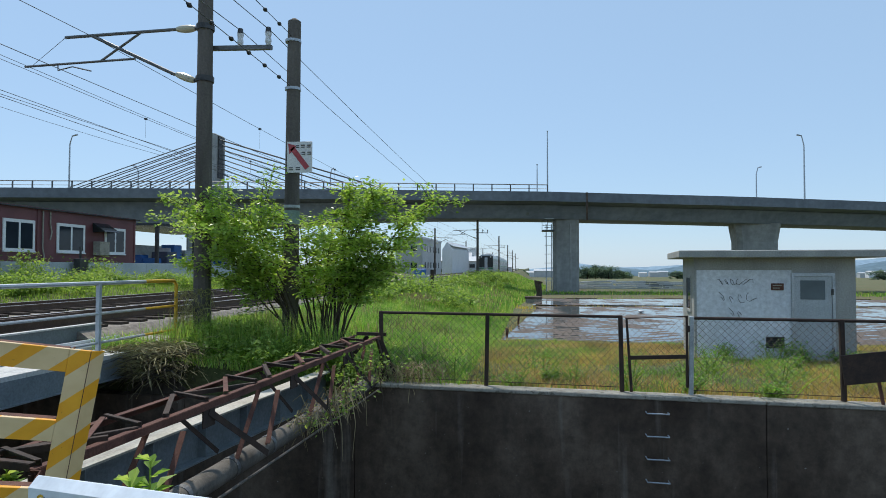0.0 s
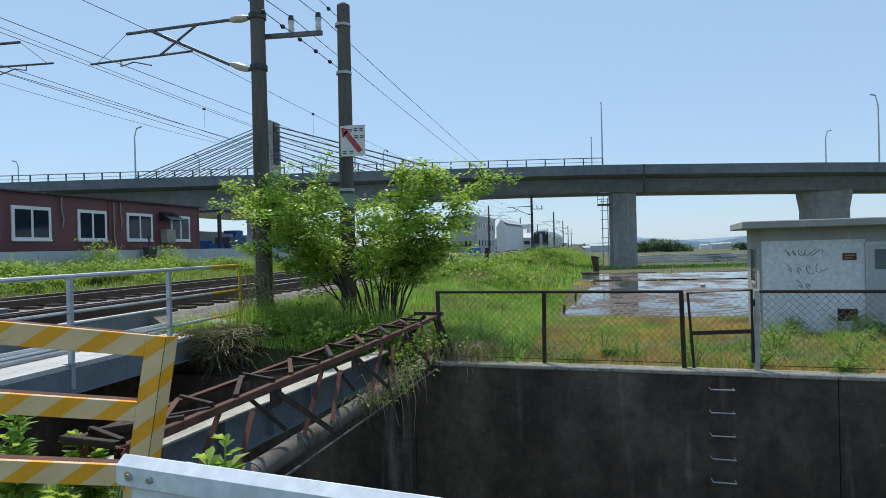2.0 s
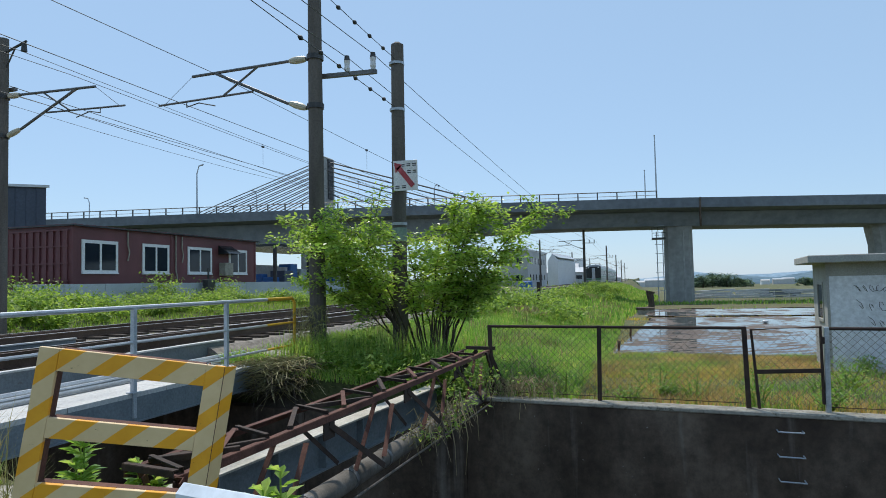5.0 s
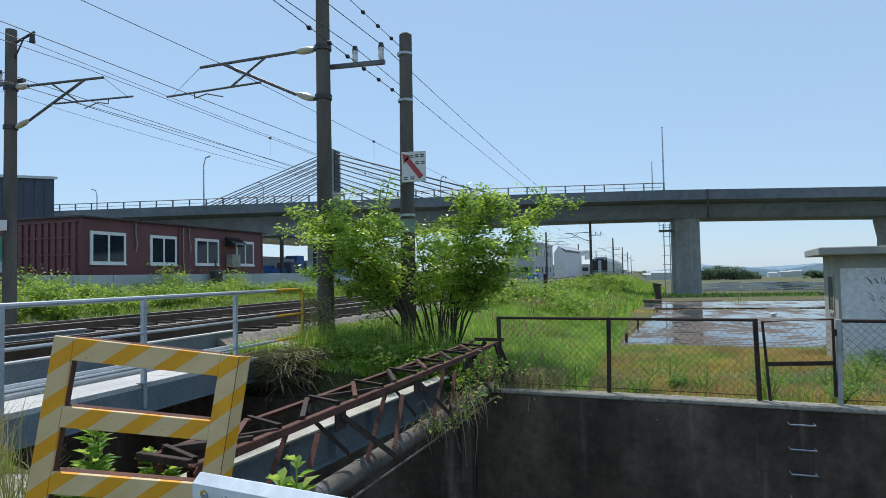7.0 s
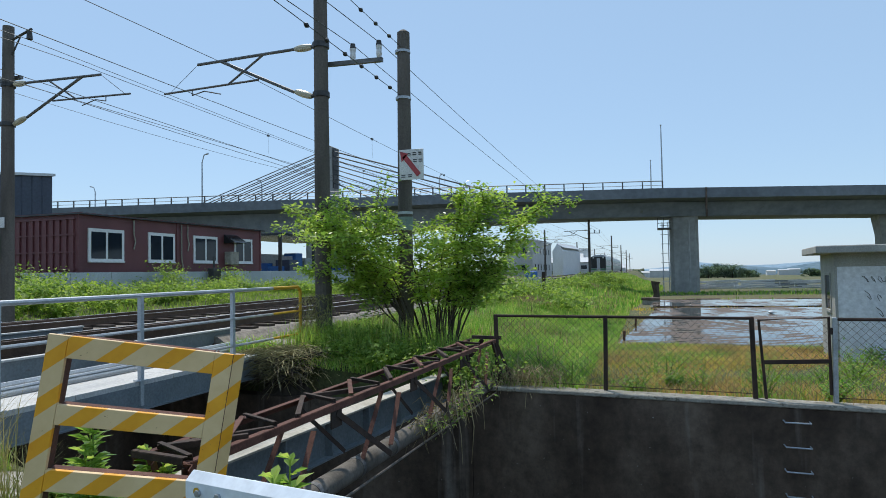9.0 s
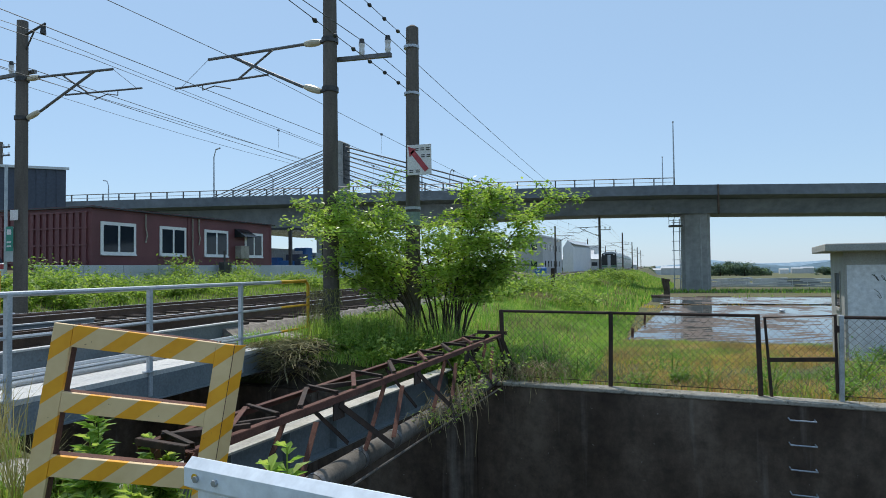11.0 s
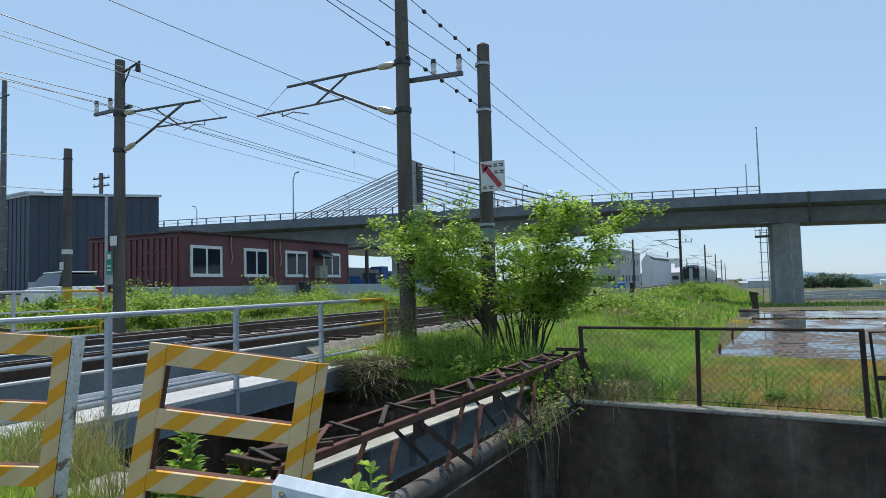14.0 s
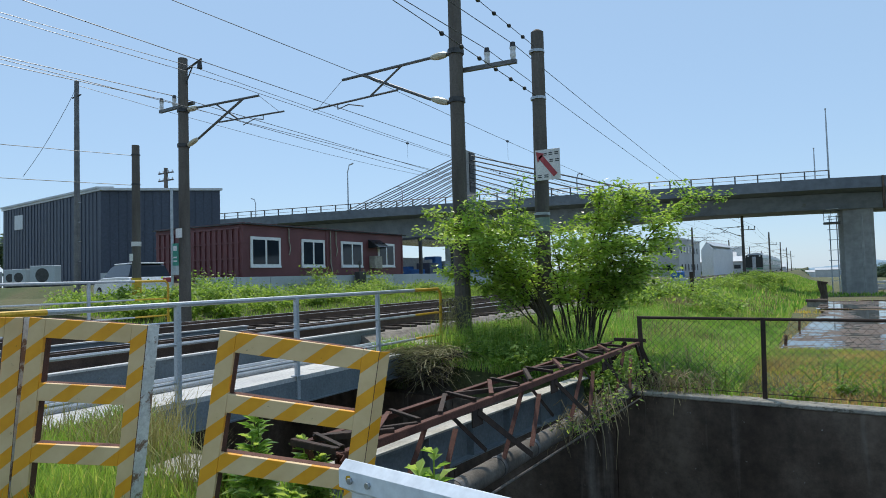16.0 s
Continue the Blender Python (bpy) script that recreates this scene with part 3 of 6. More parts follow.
# steel railing on the parapet, ending near the first pier
rail_pts = [p for p in road_line(2.0) if -150 < p[0] < 2.5]
part("top_rail", Geo().tube([(p[0], p[1], p[2] + 0.75) for p in rail_pts], 0.05, 4), "arm", viaduct, "grey steel hand rail")
part("middle_rail", Geo().tube([(p[0], p[1], p[2] + 0.32) for p in rail_pts], 0.03, 4), "galv", viaduct)
for p in rail_pts[::1]:
    part("rail_post", Geo().box(p[0] - 0.065, p[0] + 0.065, p[1] - 0.05, p[1] + 0.05, p[2] - 0.02, p[2] + 0.78), "arm", viaduct)


def pier(x, wide, deep, flare, z0):
    yc, top = lerp(ROAD, x) + 5.0, lerp(ROAD_TOP, x) - 2.67
    g = Geo()
    h = [(z0, 1.0), (top - 2.2, 1.0), (top - 0.4, 1.0 + flare), (top, 1.0 + flare)]
    oc = [(-0.5, -0.38), (-0.38, -0.5), (0.38, -0.5), (0.5, -0.38), (0.5, 0.38), (0.38, 0.5), (-0.38, 0.5), (-0.5, 0.38)]
    vs = [(x + u * wide * s, yc + w * deep * s, z) for z, s in h for u, w in oc]
    fs = [(i * 8 + k, i * 8 + (k + 1) % 8, (i + 1) * 8 + (k + 1) % 8, (i + 1) * 8 + k) for i in range(3) for k in range(8)]
    part("pier", g.add(vs, fs + [tuple(range(7, -1, -1)), tuple(range(24, 32))]), "pier", viaduct, "pale concrete pier")


pier(4.2, 2.9, 3.6, 0.0, -1.6)
pier(27.0, 4.6, 3.0, 0.12, -1.6)
pier(PYL, 4.0, 4.5, 0.0, -0.5)
pier(-66, 3.4, 3.4, 0.0, 0.5)
pier(56, 4.6, 3.0, 0.12, -1.8)
pier(-100, 3.4, 3.4, 0.0, 0.5)
pier(92, 4.6, 3.0, 0.12, -2)
# pylon and stays
py, pz = lerp(ROAD, PYL) + 5.4, lerp(ROAD_TOP, PYL)
part("pylon", Geo().box(PYL - 0.8, PYL + 0.8, py - 1.3, py + 1.3, pz - 1.0, pz + 6.85), "pier", viaduct, "pale concrete pylon", bevel=0.12)
part("pylon_plate", Geo().box(PYL + 0.8, PYL + 0.94, py - 0.6, py + 0.6, pz + 1.8, pz + 6.6), "steel_dark", viaduct)
for k in range(8):
    for sgn in (-1, 1):
        for off in (-0.5, 0.5):
            a = (PYL + sgn * 0.75, py + off, pz + 6.3 - 0.54 * k)
            reach = (23.0 - 2.3 * k) if sgn > 0 else (18.0 - 1.7 * k)
            xe = PYL + sgn * reach
            part("stay_cable", Geo().tube([a, (xe, lerp(ROAD, xe) + 5.4 + off, lerp(ROAD_TOP, xe) - 0.3)], 0.06, 4), "wire", viaduct, "dark steel stay cable")
# caged ladder and platform on the first pier
lad = part("service_ladder", Geo().tube([(1.9, 73.2, -1.2), (1.9, 73.2, 6.6)], 0.05, 4).tube([(2.5, 73.2, -1.2), (2.5, 73.2, 6.6)], 0.05, 4), "galv", viaduct, "grey caged steel ladder")
for i in range(8):
    part("hoop", Geo().beam((1.7, 72.9, 0.2 + i), (2.7, 72.9, 0.2 + i), 0.09, 0.06), "galv", lad)
part("platform", Geo().box(1.4, 2.8, 72.2, 74.0, 5.75, 5.9).box(1.4, 1.45, 72.2, 72.25, 5.9, 7.0).box(2.0, 2.05, 72.2, 72.25, 5.9, 7.0).beam((1.4, 72.2, 6.95), (2.8, 72.2, 6.95), 0.06, 0.06).beam((1.4, 72.2, 6.4), (2.8, 72.2, 6.4), 0.05, 0.05), "steel_dark", viaduct)
part("drain_pipe", Geo().tube([(4.6, 73.55, -1.4), (4.6, 73.55, 6.6)], 0.12, 6), "pier", viaduct)


def road_lamp(az, tall, off, lean):
    """A slim road lamp that stands on the parapet in direction az from the start."""
    best = min(road_line(0.5), key=lambda p: abs(math.degrees(math.atan2(p[0], p[1] + off)) - az))
    x, y, z = best[0], best[1] + off, best[2]
    t = thing("road_lamp", "slim grey steel road lamp on the elevated road", "street lamp", "lamps on the elevated road", at=pose(x, y, z - 0.4))
    part("column", Geo().tube([(0, 0, 0), (0, 0, tall * 0.85), (lean * 0.35, 0, tall)], [0.1, 0.07, 0.05], 6), "galv", t)
    part("lamp_head", Geo().tube([(lean * 0.3, 0, tall - 0.03), (lean * 1.1, 0, tall + 0.12)], [0.07, 0.1], 6), "galv", t)


for az, tall, off, lean in ((1.7, 7.0, 0.3, 0.0), (0.75, 5.0, 10.7, 0.0), (21.95, 7.8, 0.3, -0.7), (18.5, 5.6, 10.7, 0.6),
                            (-37.9, 6.0, 0.3, 0.8), (-33.2, 4.4, 10.7, -0.7), (-46.0, 4.4, 10.7, -0.8), (-52.0, 3.2, 10.7, 0.8), (-17.6, 4.2, 10.7, 0.4), (-20.0, 7.0, 10.7, 0.5)):
    road_lamp(az, tall, off, lean)


# ---- railway ----
TRACKS = (-8.7, -12.4)
RAIL_Z = 0.75
DECK_Z = 0.31
FAR_Y, NEAR_Y = 10.0, 3.9
for xc in TRACKS:
    tr = thing("railway_track", "rusty narrow-gauge track on timber sleepers and ballast", "railway track", "tracks", "structure")
    for s in (-1, 1):
        x = xc + s * 0.5335
        part("rail", Geo().box(x - 0.06, x + 0.06, -60, 420, RAIL_Z - 0.15, RAIL_Z - 0.13).box(x - 0.012, x + 0.012, -60, 420, RAIL_Z - 0.13, RAIL_Z - 0.035).box(x - 0.033, x + 0.033, -60, 420, RAIL_Z - 0.035, RAIL_Z - 0.004), "railhead", tr)
        part("rail_head", Geo().box(x - 0.026, x + 0.026, -60, 420, RAIL_Z - 0.004, RAIL_Z), "railtop", tr, "polished running surface")
        part("guard_rail", Geo().box(x - s * 0.2 - 0.03, x - s * 0.2 + 0.03, NEAR_Y - 2, FAR_Y + 2, RAIL_Z - 0.15, RAIL_Z - 0.01), "railhead", tr)
    base = Geo().box(xc - 1.0, xc + 1.0, 0, 0.22, RAIL_Z - 0.29, RAIL_Z - 0.15)
    first = None
    for k in range(90):
        y = -6.0 + 0.62 * k
        if first is None:
            first = part("sleeper", base, "sleeper", tr, at=pose(0, y, 0))
        else:
            o = new("sleeper", first.data)
            o.matrix_basis, o.parent = pose(0, y, 0), tr
    g = Geo()
    for a, b in ((FAR_Y, 420), (-60, NEAR_Y)):
        g.add([(xc - 1.6, a, 0.25), (xc - 1.15, a, RAIL_Z - 0.2), (xc + 1.15, a, RAIL_Z - 0.2), (xc + 1.6, a, 0.25), (xc - 1.6, b, 0.25), (xc - 1.15, b, RAIL_Z - 0.2), (xc + 1.15, b, RAIL_Z - 0.2), (xc + 1.6, b, 0.25)],
              [(0, 1, 5, 4), (1, 2, 6, 5), (2, 3, 7, 6), (0, 3, 2, 1)])
    part("ballast_bed", g, "ballast", tr, "brown ballast bed")
    # plate girders over the canal
    br = thing("girder_bridge", "grey-blue steel girder railway bridge over the canal", "railway bridge", "girder bridges")
    for s in (-1, 1):
        x = xc + s * 0.75
        part("girder", Geo().box(x - 0.01, x + 0.01, NEAR_Y, FAR_Y, -0.35, RAIL_Z - 0.3).box(x - 0.14, x + 0.14, NEAR_Y, FAR_Y, RAIL_Z - 0.31, RAIL_Z - 0.29).box(x - 0.14, x + 0.14, NEAR_Y, FAR_Y, -0.37, -0.35), "girder", br)
        for k in range(7):
            y = NEAR_Y + 0.2 + k * 0.95
            part("stiffener", Geo().box(x - 0.12, x + 0.12, y, y + 0.012, -0.35, RAIL_Z - 0.31), "girder", br)
    for y in (5.5, 8.2):
        part("cross_frame", Geo().box(xc - 0.74, xc + 0.74, y, y + 0.1, -0.2, 0.2), "girder", br)
    for s in (-1, 1):
        part("side_plank", Geo().box(xc + s * 1.08 - 0.02, xc + s * 1.08 + 0.02, -2.0, FAR_Y + 0.6, RAIL_Z - 0.42, RAIL_Z - 0.12), "girder", br, "grey side plank along the sleepers")
        part("plank_cap", Geo().box(xc + s * 1.08 - 0.06, xc + s * 1.08 + 0.06, -2.0, FAR_Y + 0.6, RAIL_Z - 0.115, RAIL_Z - 0.09), "deck", br, "pale cap strip")

# abutments
ab = Geo()
ab.prism([(-15.2, FAR_Y - 0.45), (-5.2, FAR_Y - 0.45), (-5.2, FAR_Y + 0.6), (-15.2, FAR_Y + 0.6)], BED, -0.38)
ab.prism([(-15.2, FAR_Y - 0.05), (-7.4, FAR_Y - 0.05), (-7.4, FAR_Y + 0.6), (-15.2, FAR_Y + 0.6)], -0.38, 0.42)
tagged(part("bridge_abutment", ab, "wall_dark", bevel=0.02), "dark concrete abutment under the railway girders", "abutment", kind="structure")


ls = Geo().prism([(-7.3, 10.62), (-6.05, 10.55), (-5.95, 11.3), (-7.3, 11.4)], 0.12, 0.36)
tagged(part("landing_slab", ls, "coping", bevel=0.02), "pale worn concrete landing at the end of the footway", "slab", kind="structure")


def walkway(x0, x1, deck, top, name_label):
    """A plated footway beside the track with a pipe railing; x1 is the edge with the railing."""
    y0, y1 = 2.6, 10.6
    w = thing("walkway", name_label, "footbridge", "footways beside the tracks")
    yy = y0
    while yy < y1 - 0.1:
        part("deck_plate", Geo().box(min(x0, x1), max(x0, x1), yy + 0.005, min(yy + 1.6, y1) - 0.005, deck - 0.06, deck), "deck", w, "pale worn walkway plate")
        yy += 1.6
    part("edge_girder", Geo().box(x1 - 0.005, x1 + 0.007, y0, y1, deck - 0.36, deck - 0.062).box(x1 - 0.06, x1 + 0.06, y0, y1, deck - 0.375, deck - 0.36), "girder", w)
    part("kick_pipe", Geo().tube([(x0, y0, deck + 0.1), (x0, y1, deck + 0.1)], 0.04, 6), "rail_paint", w)
    part("cable_duct", Geo().tube([(x0 + (0.2 if x0 < x1 else -0.2), y0, deck + 0.05), (x0 + (0.2 if x0 < x1 else -0.2), y1, deck + 0.05)], 0.045, 6), "rail_paint", w)
    posts = [2.9, 4.85, 6.8, 8.75, 10.85]
    rail = part("railing", Geo().tube([(x1, 3.4, top), (x1, 9.9, top)], 0.03, 8), "rail_paint", w, "pale grey pipe railing with yellow ends")
    part("middle_pipe", Geo().tube([(x1, 3.4, top - 0.45), (x1, 9.9, top - 0.45)], 0.022, 6), "rail_paint", rail)
    part("low_pipe", Geo().tube([(x1, 3.4, top - 0.88), (x1, 9.9, top - 0.88)], 0.022, 6), "rail_paint", rail)
    for y in posts[1:-1]:
        part("post", Geo().box(x1 - 0.03, x1 + 0.03, y - 0.03, y + 0.03, deck - 0.32, top), "rail_paint", rail, bevel=0.004)
        part("post_plate", Geo().box(x1 - 0.06, x1 + 0.06, y - 0.07, y + 0.07, deck, deck + 0.015), "rail_paint", rail)
    for a, b in ((9.9, 10.85), (3.4, 1.6)):
        s = 1 if b > a else -1
        part("yellow_end", Geo().tube([(x1, a, top), (x1, b - s * 0.08, top), (x1, b, top - 0.08), (x1, b, deck - 0.3)], 0.031, 8).tube([(x1, a, top - 0.45), (x1, b, top - 0.45)], 0.023, 6).tube([(x1, a, top - 0.88), (x1, b, top - 0.88)], 0.023, 6), "yellow", rail, "yellow painted railing end")


walkway(-7.24, -6.3, DECK_Z, 1.41, "pale plated footway with pipe railing beside the tracks")
walkway(-13.6, -14.4, 0.6, 1.74, "far plated footway with pipe railing beyond the tracks")


# ---- overhead line ----
def catenary_pole(x, y, tall, s, zu, arm, lift=0.0, name_label="brown-grey concrete pole carrying the overhead line", base=0.0):
    """s: the side to which the cantilever reaches; zu: height of its upper tube."""
    p = thing("catenary_pole", name_label, "utility pole", "poles of the overhead line", at=pose(x, y, base))
    zu -= base
    part("pole_shaft", Geo().tube([(0, 0, -0.5), (0, 0, tall - base)], [0.165, 0.125], 16), "pole", p, smooth=False)
    for zc in (zu, zu - 0.97):
        part("clamp_band", Geo().tube([(0, 0, zc - 0.05), (0, 0, zc + 0.05)], 0.165, 12), "steel_dark", p)
    c = part("cantilever", Geo().tube([(s * 0.55, 0, zu), (s * 2.85, 0, zu - 0.05)], 0.032, 8).tube([(s * 0.6, 0, zu - 0.85), (s * 2.3, 0, zu - 0.04)], 0.032, 8).tube([(s * 1.3, 0, zu - 0.03), (s * 2.1, 0, zu - 0.53)], 0.022, 6), "arm", p, "grey steel tube bracket")
    part("steady_arm", Geo().tube([(s * 1.4, 0, zu - 0.52), (s * 3.7, 0, zu - 0.58)], 0.022, 6).tube([(s * 3.0, 0, zu - 0.57), (s * 3.0, 0, zu - 0.68), (s * 2.7, 0, zu - 0.62), (s * 2.3, 0, zu - 0.72)], 0.013, 5), "arm", c)
    part("hanger_wire", Geo().tube([(s * 2.85, 0, zu - 0.05), (s * 3.55, 0, zu - 0.57)], 0.006, 4), "wire", c)
    for z0, z1, n in ((zu, zu, 0), (zu - 0.98, zu - 0.85, 1)):
        pts = [(s * 0.2 + s * 0.04 * i, 0, z0 + (z1 - z0) * i / 9.0) for i in range(10)]
        part("rod_insulator", Geo().tube(pts, [0.045, 0.058, 0.066, 0.07, 0.072, 0.072, 0.07, 0.064, 0.056, 0.046], 10), "insulator", c, "cream ribbed insulator")
        part("bracket_end", Geo().tube([(s * 0.12, 0, z0), (s * 0.22, 0, z0)], 0.035, 6), "steel_dark", c)
    part("crossarm", Geo().beam((s * 0.22, 0.18, zu - 0.32 + lift), (-s * 1.22, 0.18, zu - 0.36 + lift), 0.08, 0.08), "arm", p, "grey steel crossarm")
    for d in (0.6, 1.15):
        i = part("pin_insulator", Geo().tube([(-s * d, 0.18, zu - 0.32 + lift), (-s * d, 0.18, zu - 0.24 + lift), (-s * d, 0.18, zu - 0.16 + lift), (-s * d, 0.18, zu - 0.08 + lift)], [0.04, 0.06, 0.05, 0.065], 10), "white_ceramic", p, "white ceramic insulator")
        part("insulator_cap", Geo().tube([(-s * d, 0.18, zu - 0.08 + lift), (-s * d, 0.18, zu + 0.02 + lift)], [0.06, 0.045], 10), "steel_dark", i)
    return p


P1 = catenary_pole(-5.935, 11.1, 8.3, -1, 6.1, 2.8)
P2 = catenary_pole(-14.75, 11.65, 7.85, 1, 6.4, 2.8, 0.55)
part("top_bracket", Geo().tube([(0.1, 0, 7.5), (0.75, 0, 7.7)], 0.03, 6).tube([(0.1, 0, 7.1), (0.4, 0, 7.58)], 0.02, 6).tube([(0.68, 0, 7.68), (0.68, 0, 7.45)], [0.05, 0.07], 8), "steel_dark", P2)
part("number_plate", Geo().box(-0.12, 0.12, -0.19, -0.17, 2.9, 3.15), "sign_white", P2)
part("notice_plate", Geo().box(-0.24, -0.02, -0.2, -0.18, 2.15, 2.75), "green_plate", P2, "green notice plate")
part("notice_bar", Geo().box(-0.2, -0.06, -0.208, -0.202, 2.55, 2.68).box(-0.2, -0.06, -0.208, -0.202, 2.25, 2.29).box(-0.2, -0.06, -0.208, -0.202, 2.35, 2.39), "sign_white", P2)
for y in (75, 128, 180, 232, 284):
    catenary_pole(-6.0, y, 8.0, -1, 6.1, 2.8, base=0.2)
for y in (100, 150, 205, 258):
    catenary_pole(-14.75, y, 7.9, 1, 6.4, 2.8, base=0.2)


def wire(name_label, pts, sag, r, n=10, category="cable"):
    out = []
    for a, b in zip(pts, pts[1:]):
        for i in range(n + (b is pts[-1])):
            u = i / n
            p = Vector(a).lerp(Vector(b), u)
            out.append((p.x, p.y, p.z - 4 * sag * u * (1 - u)))
    return tagged(part("overhead_wire", Geo().tube(out, r, 4), "wire"), name_label, category, "overhead wires")


SP = (-42, 11.4, 75, 128, 180, 232)
for xt, zu in ((TRACKS[0] + 0.22, 6.18), (TRACKS[1], 6.62)):
    wire("thin messenger wire over the track", [(xt, y, zu) for y in SP], 0.28, 0.0075)
    wire("thin contact wire over the track", [(xt + (-0.45 if k % 2 else 0.0), y, zu - 0.72) for k, y in enumerate(SP)], 0.03, 0.0075)
    for a, b in zip(SP[:4], SP[1:4]):
        for k in range(1, 8):
            u = k / 8
            y = a + (b - a) * u
            zt = zu - 4 * 0.28 * u * (1 - u)
            d = tagged(part("dropper", Geo().tube([(xt, y, zt), (xt, y, zu - 0.75)], 0.004, 4).box(xt - 0.03, xt + 0.03, y - 0.05, y + 0.05, zt - 0.03, zt + 0.03), "wire"), "short dropper wire with clip between the overhead wires", "cable", "droppers")
for x, z in ((-5.34, 6.1), (-4.79, 6.1)):
    wire("feeder wire along the poles", [(x, y, z) for y in SP], 0.5, 0.009)
for x, z in ((-15.35, 6.95), (-15.9, 6.95)):
    wire("feeder wire along the far poles", [(x, y, z) for y in (-40, 11.8, 100, 150)], 0.5, 0.01)
wire("earth wire over the far pole", [(-14.1, y, 7.45) for y in (-40, 11.6, 100, 150)], 0.5, 0.008)

# pole with the warning sign
SX, SY = -4.345, 11.4
SPOLE = thing("sign_pole", "dark concrete pole with a warning sign, in the shrub", "utility pole", at=pose(SX, SY, 0))
part("pole_shaft", Geo().tube([(-0.02, 0, -0.4), (0.02, 0, 6.25)], [0.15, 0.12], 16), "pole", SPOLE)
part("pole_cap", Geo().tube([(0.02, 0, 6.25), (0.02, 0, 6.3)], [0.12, 0.05], 16), "pole", SPOLE)
for z in (2.75, 4.95, 5.85):
    part("clamp_band", Geo().tube([(0, 0, z), (0, 0, z + 0.05)], 0.15, 12), "galv", SPOLE)
part("green_wrap", Geo().tube([(0, 0, 2.45), (0, 0, 2.7)], 0.142, 14), "faded_green", SPOLE, "faded green band")
sg = part("warning_sign", Geo().box(-0.12, 0.36, -0.2, -0.185, 3.38, 3.95), "sign_white", SPOLE, "white sign with a red diagonal arrow", bevel=0.004, at=pose(0.092, 0, 0))
part("arrow", Geo().beam((0.27, -0.204, 3.46), (-0.02, -0.204, 3.83), 0.008, 0.095, up=(0, 0, 1)).add([(-0.1, -0.208, 3.92), (0.06, -0.208, 3.87), (-0.07, -0.208, 3.72), (-0.1, -0.2, 3.92), (0.06, -0.2, 3.87), (-0.07, -0.2, 3.72)], [(0, 2, 1), (3, 4, 5), (0, 1, 4, 3), (1, 2, 5, 4), (2, 0, 3, 5)]), "sign_red", sg)
for tx, tz, sx, sz in ((0.05, 3.83, 0.06, 0.06), (0.15, 3.83, 0.07, 0.07), (0.26, 3.83, 0.07, 0.07), (0.16, 3.70, 0.07, 0.07), (0.27, 3.70, 0.07, 0.07), (-0.08, 3.42, 0.08, 0.07), (0.05, 3.42, 0.08, 0.07)):
    part("lettering_bar", Geo().box(tx, tx + sx, -0.206, -0.2, tz + sz * 0.1, tz + sz * 0.35), "ink", sg)
    part("lettering_bar", Geo().box(tx, tx + sx, -0.206, -0.2, tz + sz * 0.6, tz + sz * 0.85), "ink", sg)
for z in (5.95, 5.0):
    wire("cable with spacers from the sign pole", [(SX, SY, z), (-6.4, -40, z + 4.0)], 0.4, 0.008)
    for k in range(6):
        u = 0.012 + 0.011 * k
        p = Vector((SX, SY, z)).lerp(Vector((-6.4, -40, z + 4.0)), u)
        tagged(part("cable_bead", Geo().tube([(p.x, p.y - 0.06, p.z - 1.6 * u), (p.x, p.y, p.z - 1.6 * u), (p.x, p.y + 0.06, p.z - 1.6 * u)], [0.015, 0.038, 0.015], 8), "steel_dark"), "small dark bead on a cable", "cable fitting", "cable beads")


# ---- shed ----
SHED = pose(3.24, 13.2, -0.3, 0, 0, -7)
shed = thing("pump_shed", "small white-washed concrete shed with flat slab roof", "shed", at=SHED)
for b in ((0, 2.82, 0, 0.12), (0, 0.12, 0.12, 2.0), (2.7, 2.82, 0.12, 2.0), (0.12, 2.7, 1.88, 2.0)):
    part("wall", Geo().box(*b, 0, 2.15), "shed_grey", shed)
part("white_panel", Geo().box(0.045, 1.74, -0.006, 0.0, 0.02, 1.91), "shed_white", shed, "white-washed wall paint with scribbles")
part("roof", Geo().box(-0.31, 3.25, -0.35, 2.3, 2.15, 2.29), "shed_grey", shed, "grey flat concrete slab roof", bevel=0.015)
dr = part("door", Geo().box(1.78, 2.42, -0.03, 0.0, 0.05, 1.8), "door_grey", shed, "grey steel door with a dusty pane", bevel=0.006)
part("door_frame", Geo().box(1.73, 1.78, -0.045, 0.0, 0, 1.86).box(2.42, 2.47, -0.045, 0.0, 0, 1.86).box(1.78, 2.42, -0.045, 0.0, 1.8, 1.86), "galv", dr)
part("pane", Geo().box(1.88, 2.3, -0.036, -0.03, 1.36, 1.72), "glass_mid", dr)
part("handle", Geo().tube([(1.84, -0.03, 0.95), (1.84, -0.09, 0.95), (1.93, -0.09, 0.95)], 0.012, 6), "steel_dark", dr)
part("hinge", Geo().box(2.4, 2.44, -0.055, -0.03, 1.45, 1.56).box(2.4, 2.44, -0.055, -0.03, 0.35, 0.46), "steel_dark", dr)
part("name_plate", Geo().box(1.38, 1.6, -0.02, -0.006, 1.53, 1.66), "rust", shed, "small faded brown plate")
part("plate_bar", Geo().box(1.41, 1.57, -0.024, -0.02, 1.61, 1.63).box(1.41, 1.53, -0.024, -0.02, 1.56, 1.58), "coping", shed)
vt = part("vent", Geo().box(1.28, 1.6, -0.012, -0.006, 0.42, 0.64), "rubber", shed, "dark louvred vent")
for k in range(5):
    part("slat", Geo().beam((1.28, -0.02, 0.45 + 0.043 * k), (1.6, -0.02, 0.45 + 0.043 * k), 0.02, 0.008), "steel_dark", vt)
